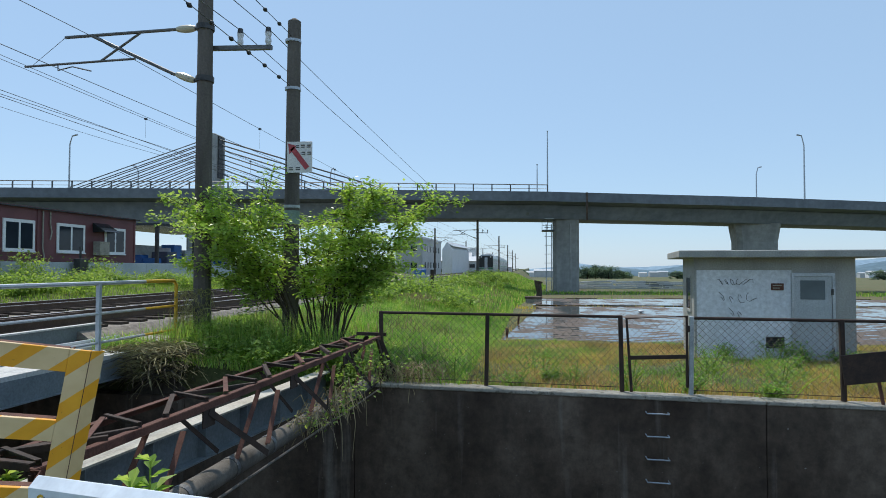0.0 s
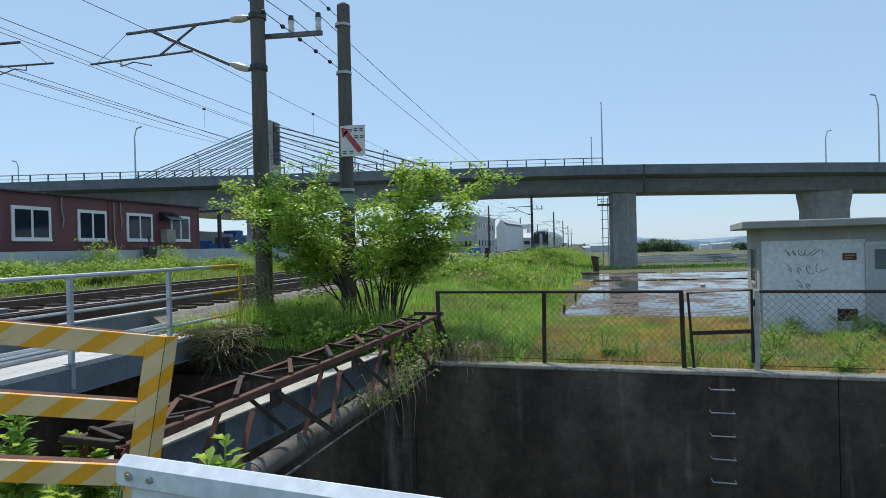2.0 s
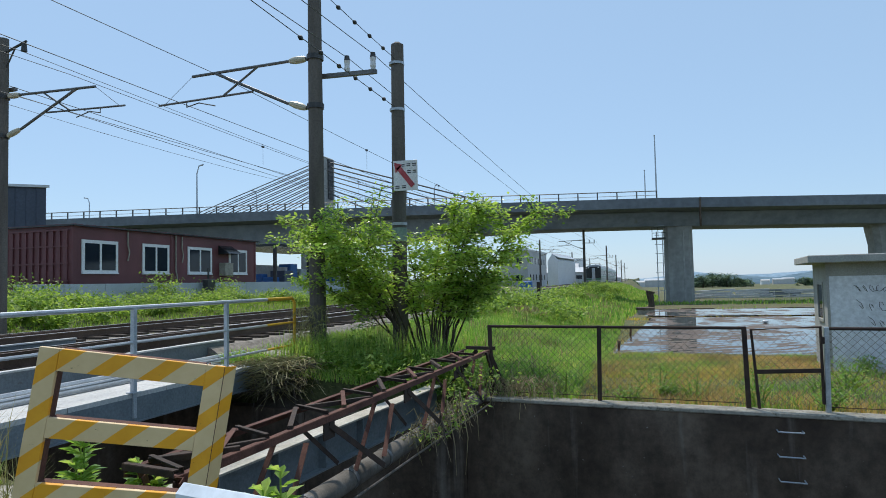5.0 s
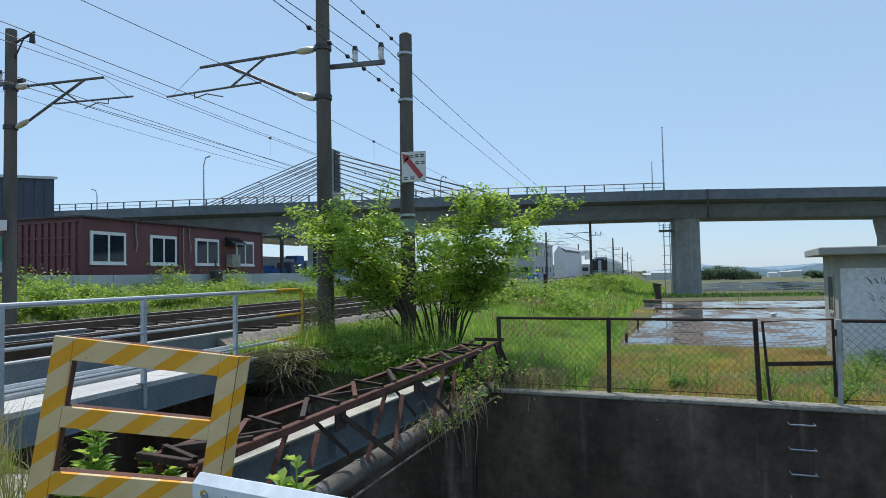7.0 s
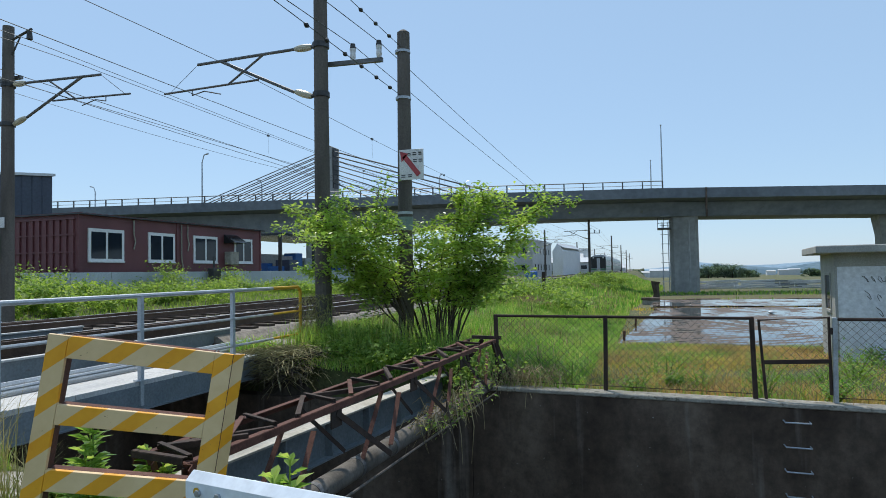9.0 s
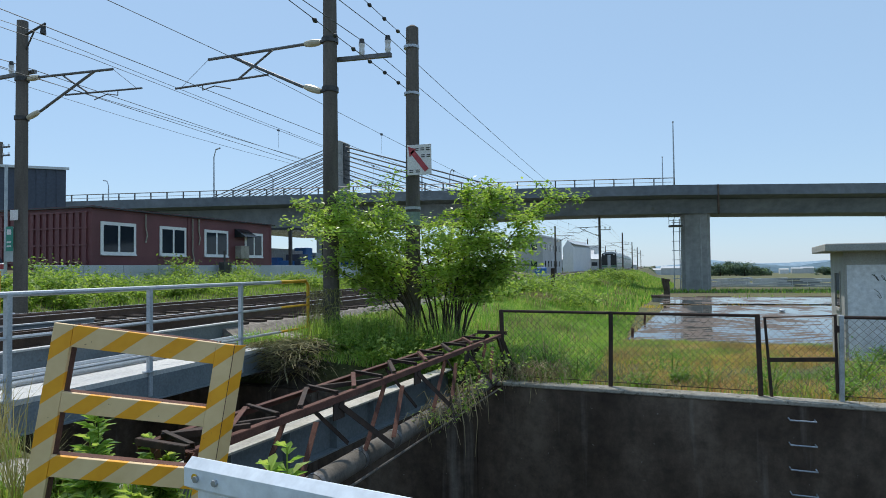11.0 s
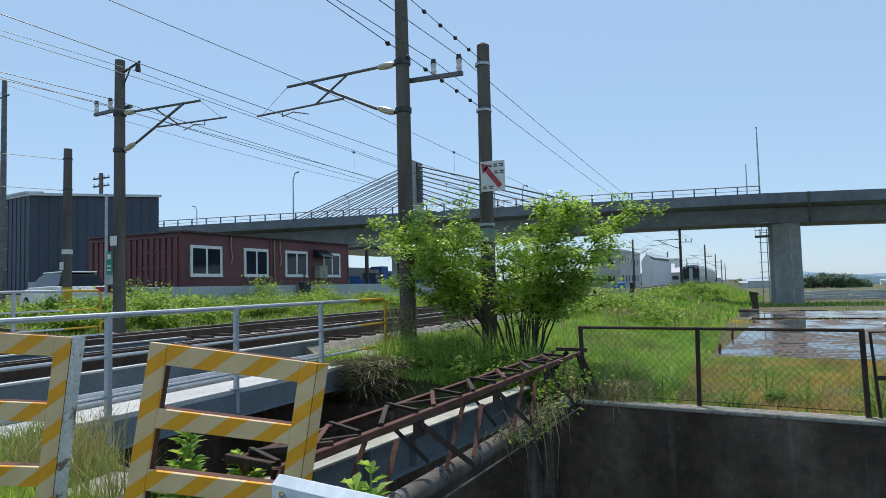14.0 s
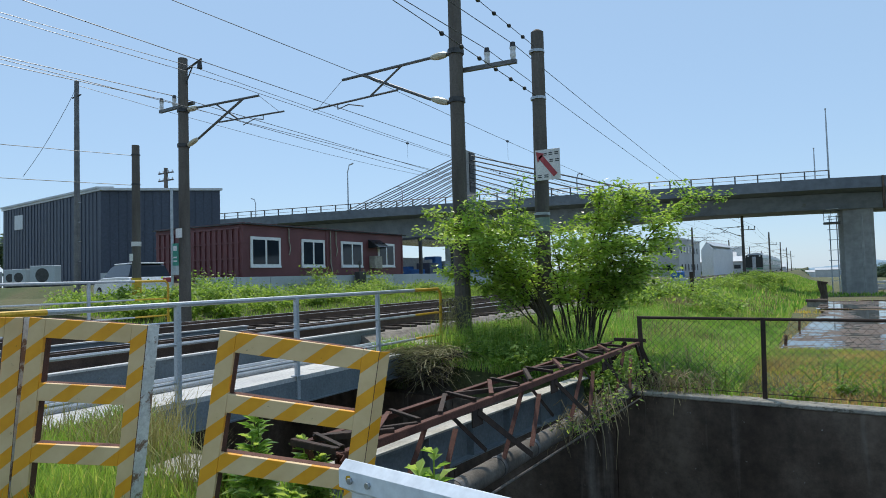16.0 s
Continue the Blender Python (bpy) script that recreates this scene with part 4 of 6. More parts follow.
sw = part("side_window", Geo().box(-0.004, 0.0, 0.5, 1.2, 1.1, 1.75), "glass", shed)
part("window_frame", Geo().box(-0.02, 0.0, 0.45, 0.5, 1.05, 1.8).box(-0.02, 0.0, 1.2, 1.25, 1.05, 1.8).box(-0.02, 0.0, 0.5, 1.2, 1.75, 1.8).box(-0.03, 0.0, 0.5, 1.2, 1.05, 1.1), "shed_grey", sw)
rs = random.Random(5)
for x0, z0, w, n in ((0.42, 1.68, 0.62, 5), (0.45, 1.42, 0.7, 4), (0.62, 1.12, 0.3, 2)):
    for k in range(n):
        x = x0 + w * k / n
        pts = [(x + 0.11 * math.sin(i * 0.9 + k) * 0.6 + 0.02 * i, -0.009, z0 + 0.06 * math.cos(i * 1.3 + k * 2) - 0.02 * (i if n < 5 else 0)) for i in range(6)]
        part("scribble", Geo().tube(pts, 0.0045, 4), "ink", shed, "thin dark scribbled stroke")

# ---- chain-link fence ----
FENCE_X = [-2.09, -0.575, 1.24, 2.09, 3.86, 5.75, 7.6, 9.5, 11.4]


def fence_y(x):
    return far_edge(x) + 0.19


def chain_mesh(x0, x1, z0, z1, d=0.09, r=0.0027):
    g = Geo()
    y = lambda x: fence_y(x)
    h, w = z1 - z0, x1 - x0
    k = -h
    while k < w:
        for s in (1, -1):
            a, b = k, k + h
            ua, ub = max(a, 0), min(b, w)
            if ub - ua > 0.01:
                za, zb = (ua - a, ub - a)
                if s < 0:
                    za, zb = h - za, h - zb
                pa = Vector((x0 + ua, y(x0 + ua) + 0.004 * s, z0 + za))
                pb = Vector((x0 + ub, y(x0 + ub) + 0.004 * s, z0 + zb))
                g.tube([pa, pb], r, 3, caps=False)
        k += d
    return g


fence = thing("chain_link_fence", "rusty chain-link fence with dark posts along the wall", "fence")
for i, x in enumerate(FENCE_X):
    m = "galv" if i == 3 else "dark_rust"
    part("post", Geo().beam((x, fence_y(x), -0.1), (x + (0.02 if i % 2 else -0.02), fence_y(x), 1.02), 0.055, 0.055), m, fence, "pale grey post" if i == 3 else "", bevel=0.006)
for i, (a, b) in enumerate(zip(FENCE_X, FENCE_X[1:])):
    if i == 2:
        continue
    part("top_rail", Geo().tube([(a, fence_y(a), 1.0), (b, fence_y(b), 1.0)], 0.02, 8), "dark_rust", fence)
    part("mesh_panel", chain_mesh(a + 0.03, b - 0.03, 0.06, 0.99), "mesh_wire", fence, "rusty diamond wire mesh")
    part("tension_wire", Geo().tube([(a, fence_y(a), 0.07), (b, fence_y(b), 0.07)], 0.005, 4), "dark_rust", fence)
gate = thing("fence_gate", "small sagging chain-link gate with dark frame", "gate")
a, b = 1.3, 2.05
part("gate_frame", Geo().tube([(a + 0.06, fence_y(a), -0.02), (a, fence_y(a), 0.98), (b, fence_y(b), 1.02), (b, fence_y(b), 0.1)], 0.02, 8).beam((a + 0.02, fence_y(a), 0.46), (b, fence_y(b), 0.5), 0.03, 0.05), "dark_rust", gate)
part("mesh_panel", chain_mesh(a + 0.03, b - 0.02, 0.06, 0.97), "mesh_wire", gate)
part("hinge", Geo().box(b - 0.01, b + 0.05, fence_y(b) - 0.03, fence_y(b) + 0.03, 0.82, 0.9), "dark_rust", gate)
bd = thing("tilted_board", "dark rusty sheet sign leaning on a post at the fence", "sign", at=pose(4.2, fence_y(4.2) - 0.12, -0.08, 0, -7, 0))
part("sheet", Geo().box(-0.36, 0.22, -0.01, 0.01, 0.36, 0.72), "dark_rust", bd)
part("stake", Geo().beam((0.05, 0.02, 0.0), (0.02, 0.02, 0.72), 0.03, 0.03), "rust", bd)

# ---- pipe bridge: a pipe across the canal under a rusty lattice ----
A, B = Vector((-2.385, 2.85, 0.66)), Vector((-2.13, 9.1, 0.66))
truss = thing("lattice_girder", "rusty angle-iron lattice girder across the canal", "lattice girder")
side = Vector((-0.36, 0.06, 0.0))
FOOT = -0.56
part("top_chord", Geo().angle(A, B, 0.048, 0.007), "rust", truss)
part("top_chord", Geo().angle(A + side, B + side, 0.048, 0.007, -1), "rust", truss)


def on_chord(y, dz=0.0, dx=0.0):
    p = A.lerp(B, (y - A.y) / (B.y - A.y))
    return p + Vector((dx, 0, dz))


for k in range(4):
    y = 2.9 + 1.55 * k
    # gusset and hanger at the panel point, leaning towards the far bank
    part("gusset", Geo().beam(on_chord(y - 0.07, -0.1, 0.012), on_chord(y + 0.09, -0.1, 0.012), 0.012, 0.16), "dark_rust", truss)
    part("diagonal", Geo().angle(on_chord(y + 0.02, -0.05), on_chord(y + 0.78, FOOT, 0.1), 0.046), "dark_rust", truss)
    part("diagonal", Geo().angle(on_chord(y + 0.02, -0.05) + side, on_chord(y + 0.7, FOOT, -0.1) + side * 0.6, 0.036), "dark_rust", truss)
    # paired struts leaning towards the near bank
    part("strut", Geo().angle(on_chord(y + 0.86, -0.04), on_chord(y + 0.5, FOOT, -0.02), 0.04), "rust", truss)
    part("strut", Geo().angle(on_chord(y + 1.34, -0.16, -0.05), on_chord(y + 0.98, FOOT, 0.02), 0.04), "rust", truss)
    for j, yy in enumerate((y, y + 0.78)):
        part("cross_tie", Geo().angle(on_chord(yy, 0.034), on_chord(yy + 0.12, 0.034) + side, 0.03), "dark_rust", truss)
        part("lacing_bar", Geo().angle(on_chord(yy + 0.1, 0.02) + side, on_chord(yy - 0.5 if yy > 3.3 else yy + 0.5, 0.026), 0.034), "rust" if j else "dark_rust", truss)
    part("lacing_bar", Geo().angle(on_chord(y + 0.16, 0.012) + side, on_chord(y + 0.76, 0.012), 0.032), "dark_rust", truss)
for d in (Vector((0.05, 0, 0)), side - Vector((0.04, 0, 0))):
    part("end_leg", Geo().angle(B + d * 0.5, B + d * 2.2 + Vector((0.14, 0.12, -0.64)), 0.045), "dark_rust", truss)
    part("end_leg", Geo().angle(B + d - Vector((0, 0.35, 0)), B + d + Vector((0.05, 0.1, -0.64)), 0.045), "dark_rust", truss)
    part("end_leg", Geo().angle(A + d * 0.6, A + d * 0.6 + Vector((-0.05, 0.25, -0.55)), 0.05), "rust", truss)
part("end_tie", Geo().angle(B + side + Vector((0, 0.05, 0.04)), B + Vector((0.1, 0.05, 0.04)), 0.045), "dark_rust", truss)
part("end_tie", Geo().angle(A + side + Vector((0, -0.02, 0.04)), A + Vector((0.03, -0.02, 0.04)), 0.035), "dark_rust", truss)
pp = thing("water_pipe", "dirty grey pipe with straps across the canal", "pipe")
p0, p1 = Vector((-2.46, 2.9, 0.03)), Vector((-2.2, 9.0, 0.03))
part("pipe_run", Geo().tube([p0.lerp(p1, i / 12) for i in range(13)], 0.086, 18), "pipe", pp, smooth=True)
part("lower_conduit", Geo().tube([p0 + Vector((0.12, 0, -0.1)), p1 + Vector((0.12, 0, -0.1))], 0.012, 8), "pipe", pp)
for k in range(1, 9):
    c = p0.lerp(p1, k / 9)
    part("strap", Geo().tube([c - Vector((0, 0.025, 0)), c + Vector((0, 0.025, 0))], 0.09, 18), "arm", pp, "flat steel strap")
# plain beam behind the lattice
fb = thing("steel_beam", "grey-blue steel beam with worn pale top across the canal", "beam")
q0, q1 = Vector((-3.62, 3.0, 0.1)), Vector((-3.0, 9.3, 0.1))
part("web", Geo().beam(q0 - Vector((0, 0, 0.19)), q1 - Vector((0, 0, 0.19)), 0.014, 0.36), "girder", fb)
part("top_flange", Geo().beam(q0, q1, 0.2, 0.02), "flange", fb, "pale worn top flange")
part("bottom_flange", Geo().beam(q0 - Vector((0, 0, 0.38)), q1 - Vector((0, 0, 0.38)), 0.2, 0.02), "girder", fb)
for k in range(1, 8):
    p = q0.lerp(q1, k / 8)
    part("stiffener", Geo().box(p.x - 0.09, p.x + 0.09, p.y, p.y + 0.012, p.z - 0.37, p.z - 0.012), "girder", fb)

# ---- barriers and guard rail on the near side ----
def barrier(m, w, h, bars, name_label, edge="white_paint"):
    """A frame of flat steel channels: two posts, three rails. Its base is at its lower corner; x runs along it."""
    t = thing("striped_barrier", name_label, "barrier", "striped barriers", at=m)
    b = 0.088
    part("post", Geo().box(0, b, -0.03, 0.0, -0.3, h), "stripes", t, bevel=0.0015)
    part("post", Geo().box(w - b, w, -0.03, 0.0, -0.3, h), "stripes", t, bevel=0.0015)
    part("post_side", Geo().prism([(w + 0.001, -0.03), (w + 0.048, 0.03), (w + 0.044, 0.034), (w + 0.001, -0.022)], -0.3, h), edge, t, "chipped painted edge")
    part("seam", Geo().box(w - 0.0015, w + 0.0015, -0.0325, -0.0285, -0.3, h), "rust", t, "rusty fold")
    part("post_flange", Geo().box(b - 0.006, b, 0.002, 0.07, -0.3, h), "rust", t, "rusty inner flange")
    part("post_flange", Geo().box(w - b, w - b + 0.006, 0.002, 0.07, -0.3, h), "rust", t, "rusty inner flange")
    for z0, z1 in bars:
        part("rail", Geo().box(b + 0.0008, w - b - 0.0008, -0.0285, 0.0, z0, z1), "stripes", t, bevel=0.0015)
        part("rail_flange", Geo().box(b + 0.01, w - b - 0.01, 0.002, 0.06, z1 - 0.006, z1), "rust", t)
    return t


def at_dir(az, el, d):
    """A point d metres off in the plan, az degrees to the side of +y, with slope el."""
    return Vector((-math.sin(radians(az)) * d, math.cos(radians(az)) * d, EYE + el * d))


BARS = ((0.0, 0.1), (0.31, 0.405), (0.625, 0.73))
L0, R0 = Vector((-2.738, 2.365, 1.393)), Vector((-1.959, 2.78, 1.251))
ux = (R0 - L0).normalized()
w = (R0 - L0).length - 0.045
nrm = Vector((-ux.y, ux.x, 0)).normalized()
uz = ux.cross(nrm).normalized()
H = 0.73
org = L0 - uz * H
mat = Matrix(((ux.x, nrm.x, uz.x, org.x), (ux.y, nrm.y, uz.y, org.y), (ux.z, nrm.z, uz.z, org.z), (0, 0, 0, 1)))
barrier(mat, w, H, BARS, "amber and cream striped steel barrier, tilted and rusty", "stripes")
L1, R1 = at_dir(62.65, -0.0397, 4.45), at_dir(54.67, -0.0586, 4.2)
u1 = (R1 - L1).normalized()
n1 = Vector((-u1.y, u1.x, 0)).normalized()
z1 = u1.cross(n1).normalized()
o1 = L1 - z1 * 0.82
barrier(Matrix(((u1.x, n1.x, z1.x, o1.x), (u1.y, n1.y, z1.y, o1.y), (u1.z, n1.z, z1.z, o1.z), (0, 0, 0, 1))), (R1 - L1).length, 0.82, ((0.0, 0.105), (0.35, 0.45), (0.71, 0.82)), "amber and cream striped barrier with a white edge")
L2, R2 = at_dir(70.5, -0.03, 4.5), at_dir(63.2, -0.0395, 4.5)
u2 = (R2 - L2).normalized()
n2 = Vector((-u2.y, u2.x, 0)).normalized()
z2 = u2.cross(n2).normalized()
o2 = L2 - z2 * 0.82
b3 = barrier(Matrix(((u2.x, n2.x, z2.x, o2.x), (u2.y, n2.y, z2.y, o2.y), (u2.z, n2.z, z2.z, o2.z), (0, 0, 0, 1))), (R2 - L2).length, 0.82, ((0.0, 0.105), (0.35, 0.45), (0.71, 0.82)), "amber and cream striped barrier with a small yellow box")
part("small_box", Geo().box(0.16, 0.42, -0.05, -0.03, 0.45, 0.66), "yellow", b3)

G0, G1 = Vector((-1.672, 2.042, 0.922)), Vector((1.6, 1.45, 0.922))
gr = thing("guard_rail", "pale blue-white painted steel guard rail", "guard rail")
d = (G1 - G0).normalized()
nn = Vector((d.y, -d.x, 0))
prof = [(0.0, 0.0), (0.035, -0.03), (0.035, -0.1), (-0.03, -0.14), (-0.03, -0.21), (0.035, -0.25), (0.035, -0.32), (0.0, -0.35)]
sec = [(u, z) for u, z in prof] + [(u - 0.006, z) for u, z in reversed(prof)]
part("beam", sweep([tuple(G0.lerp(G1, i / 6)) for i in range(7)], [(-u, z) for u, z in sec]), "guard", gr)
for u in (0.05, 0.6):
    p = G0.lerp(G1, u)
    part("guard_post", Geo().tube([(p.x - nn.x * 0.1, p.y - nn.y * 0.1, 0.15), (p.x - nn.x * 0.1, p.y - nn.y * 0.1, 0.86)], 0.057, 12), "guard", gr)
for k in range(4):
    p = G0 + d * (0.07 + 0.1 * (k % 2)) + nn * 0.036 - Vector((0, 0, 0.065 + 0.22 * (k // 2)))
    part("bolt", Geo().tube([p, p + nn * 0.012], 0.013, 6), "galv", gr)
part("reflector", Geo().tube([G0 + d * 0.06 + nn * 0.037 - Vector((0, 0, 0.06)), G0 + d * 0.06 + nn * 0.041 - Vector((0, 0, 0.06))], 0.014, 12), "yellow", gr, "small orange reflector")
slab = Geo().prism([(-4.5, 3.05), (-3.3, 3.2), (-3.25, 3.75), (-4.6, 3.6)], 0.12, 0.24)
tagged(part("concrete_slab", slab, "coping", bevel=0.015), "pale concrete slab in the grass", "slab", kind="structure")


# ---- yard beyond the tracks ----
rw = thing("retaining_wall", "grey concrete retaining wall of the raised yard", "wall", kind="structure")
for k in range(14):
    y = 17.4 + 2.0 * k
    part("panel", Geo().box(-21.42, -21.25, y + 0.01, y + 1.99, 0.5, 1.88), "block", rw, bevel=0.01)

XF = -21.85
cont = thing("container_office", "maroon container office with white sliding windows", "cabin")
g = Geo().box(XF - 5.9, XF, 20.3, 33.2, 1.72, 4.25)
part("body", g, "maroon", cont)
for k in range(16):
    x = XF - 0.3 - 0.36 * k
    part("end_rib", Geo().box(x - 0.1, x + 0.1, 20.24, 20.3, 1.85, 4.1), "maroon", cont)
for z in (2.0, 2.7, 3.4, 4.05):
    part("end_bar", Geo().box(XF - 5.85, XF - 0.1, 20.21, 20.24, z, z + 0.06), "maroon", cont)
for yy in (20.3, 26.0, 33.1):
    part("corner_post", Geo().box(XF, XF + 0.03, yy, yy + 0.12, 1.72, 4.25), "maroon", cont)
part("roof", Geo().box(XF - 6.0, XF + 0.18, 20.15, 33.4, 4.25, 4.3), "train_dark", cont, "thin dark roof sheet")
for k in range(40):
    y = 20.25 + k * 0.325
    part("roof_rib", Geo().box(XF - 5.9, XF + 0.17, y, y + 0.1, 4.3, 4.33), "maroon", cont)
for y0, y1 in ((20.75, 22.65), (24.1, 25.85), (27.2, 29.1), (30.6, 32.3)):
    wd = part("window", Geo().box(XF, XF + 0.05, y0, y1, 2.3, 3.72), "white_frame", cont, "white sliding window")
    ym = (y0 + y1) / 2
    part("pane", Geo().box(XF + 0.05, XF + 0.056, y0 + 0.14, ym - 0.06, 2.46, 3.58), "glass", wd)
    part("pane", Geo().box(XF + 0.05, XF + 0.056, ym + 0.06, y1 - 0.14, 2.46, 3.58), "glass", wd)
    part("sill", Geo().box(XF + 0.05, XF + 0.1, y0, y1, 2.3, 2.36), "white_frame", wd)
for y, z0 in ((23.2, 2.9), (26.3, 1.8), (26.75, 2.9)):
    part("conduit", Geo().tube([(XF + 0.06, y, z0), (XF + 0.06, y + 0.1, z0 + 0.35), (XF + 0.06, y, z0 + 0.7), (XF + 0.06, y, 4.2)], 0.03, 6), "coping", cont, "pale conduit pipe")
part("awning", Geo().add([(XF, 29.7, 3.9), (XF, 30.9, 3.9), (XF + 0.7, 30.9, 3.45), (XF + 0.7, 29.7, 3.45), (XF, 29.7, 3.4), (XF, 30.9, 3.4)], [(0, 3, 2, 1), (0, 4, 3), (1, 2, 5), (4, 5, 2, 3)]), "train_dark", cont, "dark awning")
part("air_unit", Geo().box(XF, XF + 0.4, 29.75, 30.5, 2.25, 2.95), "coping", cont, "beige air unit", bevel=0.02)

wh = thing("warehouse", "dark blue-grey metal-clad warehouse", "warehouse")
WC, WR, WL = Vector((-43.5, 27.4)), Vector((-37.4, 32.7)), Vector((-60.9, 29.5))
WB = WR + (WL - WC)
part("wall", Geo().prism([tuple(WC), tuple(WR), tuple(WB), tuple(WL)], 1.6, 8.45), "navy", wh)
part("roof", Geo().prism([tuple(v + (v - (WC + WB) / 2).normalized() * 0.25) for v in (WC, WR, WB, WL)], 8.45, 8.62), "roof_pale", wh, "pale metal roof edge")
for k in range(46):
    a = WC.lerp(WL, (k + 0.2) / 46)
    n2d = (WC - WR).normalized() * 0.3
    part("roof_rib", Geo().beam((a.x + n2d.x, a.y + n2d.y, 8.68), (a.x - n2d.x * 3, a.y - n2d.y * 3, 8.68), 0.2, 0.14), "roof_pale", wh)
for k in range(1, 30):
    a = WC.lerp(WL, k / 30)
    part("cladding_seam", Geo().box(a.x - 0.02, a.x + 0.02, a.y - 0.035, a.y + 0.02, 1.7, 8.44), "navy", wh)
for k in range(1, 14):
    a = WC.lerp(WR, k / 14)
    part("cladding_seam", Geo().box(a.x - 0.02, a.x + 0.03, a.y - 0.03, a.y + 0.02, 1.7, 8.44), "navy", wh)
a = WC.lerp(WL, 0.8)
part("louvre", Geo().beam((a.x - 0.7, a.y - 0.03, 7.2), (a.x + 0.7, a.y - 0.1, 7.2), 0.08, 1.2), "roof_pale", wh, "pale wall louvre")
part("plinth", Geo().prism([(WC.x, WC.y - 0.04), (WC.x + 4.0, WC.y + 3.43), (WC.x + 3.9, WC.y + 3.6), (WC.x - 0.1, WC.y + 0.1)], 1.6, 2.6), "house", wh)


def machine(x, y, w, d, h, mat_name, name_label):
    t = thing("air_conditioner", name_label, "outdoor unit", "units by the warehouse", at=pose(x, y, 1.7, 0, 0, 25))
    part("casing", Geo().box(-w / 2, w / 2, -d / 2, d / 2, 0.1, h), mat_name, t, bevel=0.03)
    part("foot", Geo().box(-w / 2 + 0.05, -w / 2 + 0.15, -d / 2, d / 2, 0.0, 0.1), "steel_dark", t)
    part("foot", Geo().box(w / 2 - 0.15, w / 2 - 0.05, -d / 2, d / 2, 0.0, 0.1), "steel_dark", t)
    part("grille", Geo().tube([(0, -d / 2 - 0.01, h * 0.55), (0, -d / 2, h * 0.55)], min(w, h) * 0.33, 16), "steel_dark", t)


for x, y, w, h in ((-38.5, 20.9, 1.5, 1.25), (-41.8, 21.3, 0.9, 1.15), (-43.2, 21.5, 0.8, 1.15), (-46.2, 21.6, 1.2, 1.1)):
    machine(x, y, w, 0.6, h, "block", "grey outdoor unit beside the warehouse")


def car(x, y, rz, name_label):
    t = thing("car", name_label, "car", "parked cars", at=pose(x, y, height(x, y), 0, 0, rz))
    body = [(-2.05, 0.3), (-2.1, 0.75), (-1.95, 0.98), (-1.2, 1.0), (1.0, 0.98), (1.85, 0.85), (2.1, 0.6), (2.05, 0.3)]
    cab = [(-1.95, 0.98), (-1.75, 1.42), (-1.3, 1.52), (0.1, 1.5), (0.5, 1.4), (1.05, 0.98)]
    for nm, pr, hw, hw2, mm in (("body", body, 0.85, 0.85, "car_white"), ("cabin", cab, 0.8, 0.62, "glass")):
        n = len(pr)
        zmin, zmax = min(p[1] for p in pr), max(p[1] for p in pr)
        hwz = lambda z: hw + (hw2 - hw) * (z - zmin) / (zmax - zmin)
        vs = [(px, s * hwz(pz), pz) for s in (-1, 1) for px, pz in pr]
        part(nm, Geo().add(vs, [tuple(range(n)), tuple(range(2 * n - 1, n - 1, -1))] + [(i, n + i, n + (i + 1) % n, (i + 1) % n) for i in range(n)]), mm, t, "dark glazed cabin" if nm == "cabin" else "", bevel=0.03)
    part("roof", Geo().box(-1.7, 0.2, -0.63, 0.63, 1.49, 1.545), "car_white", t, bevel=0.02)
    for wx in (-1.3, 1.3):
        for s in (-1, 1):
            wl = part("wheel", Geo().tube([(wx, s * 0.7, 0.31), (wx, s * 0.87, 0.31)], 0.31, 16), "rubber", t)
            part("rim", Geo().tube([(wx, s * 0.87, 0.31), (wx, s * 0.885, 0.31)], 0.19, 12), "galv", wl)
    for s in (-1, 1):
        part("tail_lamp", Geo().box(-2.1, -1.98, s * 0.6 - 0.15, s * 0.6 + 0.15, 0.75, 0.93), "sign_red", t, "red tail lamp")
    part("bumper", Geo().box(-2.16, -2.05, -0.8, 0.8, 0.32, 0.55), "car_white", t, bevel=0.02)


car(-24.4, 16.7, 165, "white hatchback parked in the yard")

t = thing("steel_mast", "tall slim grey steel mast in the yard", "utility pole", at=pose(-26.0, 15.35, 1.2))
part("mast_shaft", Geo().tube([(0, 0, -0.2), (0, 0, 8.95)], [0.13, 0.09], 10), "arm", t)
part("mast_bracket", Geo().tube([(-0.3, 0, 8.3), (0.3, 0, 8.35)], 0.03, 6), "steel_dark", t)
for k in range(4):
    part("step_bolt", Geo().tube([(0, 0, 1.5 + k * 0.8), (0.28, 0, 1.5 + k * 0.8)], 0.014, 5), "galv", t)
t = thing("service_pole", "concrete service pole with small boxes", "utility pole", at=pose(-19.5, 13.5, 0.6))
part("pole_shaft", Geo().tube([(0, 0, -0.2), (0, 0, 5.75)], [0.15, 0.12], 12), "pole", t)
for z in (5.4, 4.4):
    part("pole_band", Geo().tube([(0, 0, z), (0, 0, z + 0.05)], 0.14, 10), "steel_dark", t)
part("white_band", Geo().tube([(0, 0, 2.35), (0, 0, 2.5)], 0.155, 12), "sign_white", t)
part("notice", Geo().box(-0.12, 0.05, -0.17, -0.15, 1.85, 2.1), "sign_white", t)
part("yellow_guard", Geo().tube([(0, 0, 0.2), (0, 0, 1.3)], 0.155, 12), "yellow", t, "yellow guard sleeve")
t = thing("lamp_post", "slim grey post with a small box", "post", at=pose(-18.6, 14.2, 0.6))
part("post_shaft", Geo().tube([(0, 0, -0.2), (0, 0, 4.3)], 0.045, 8), "galv", t)
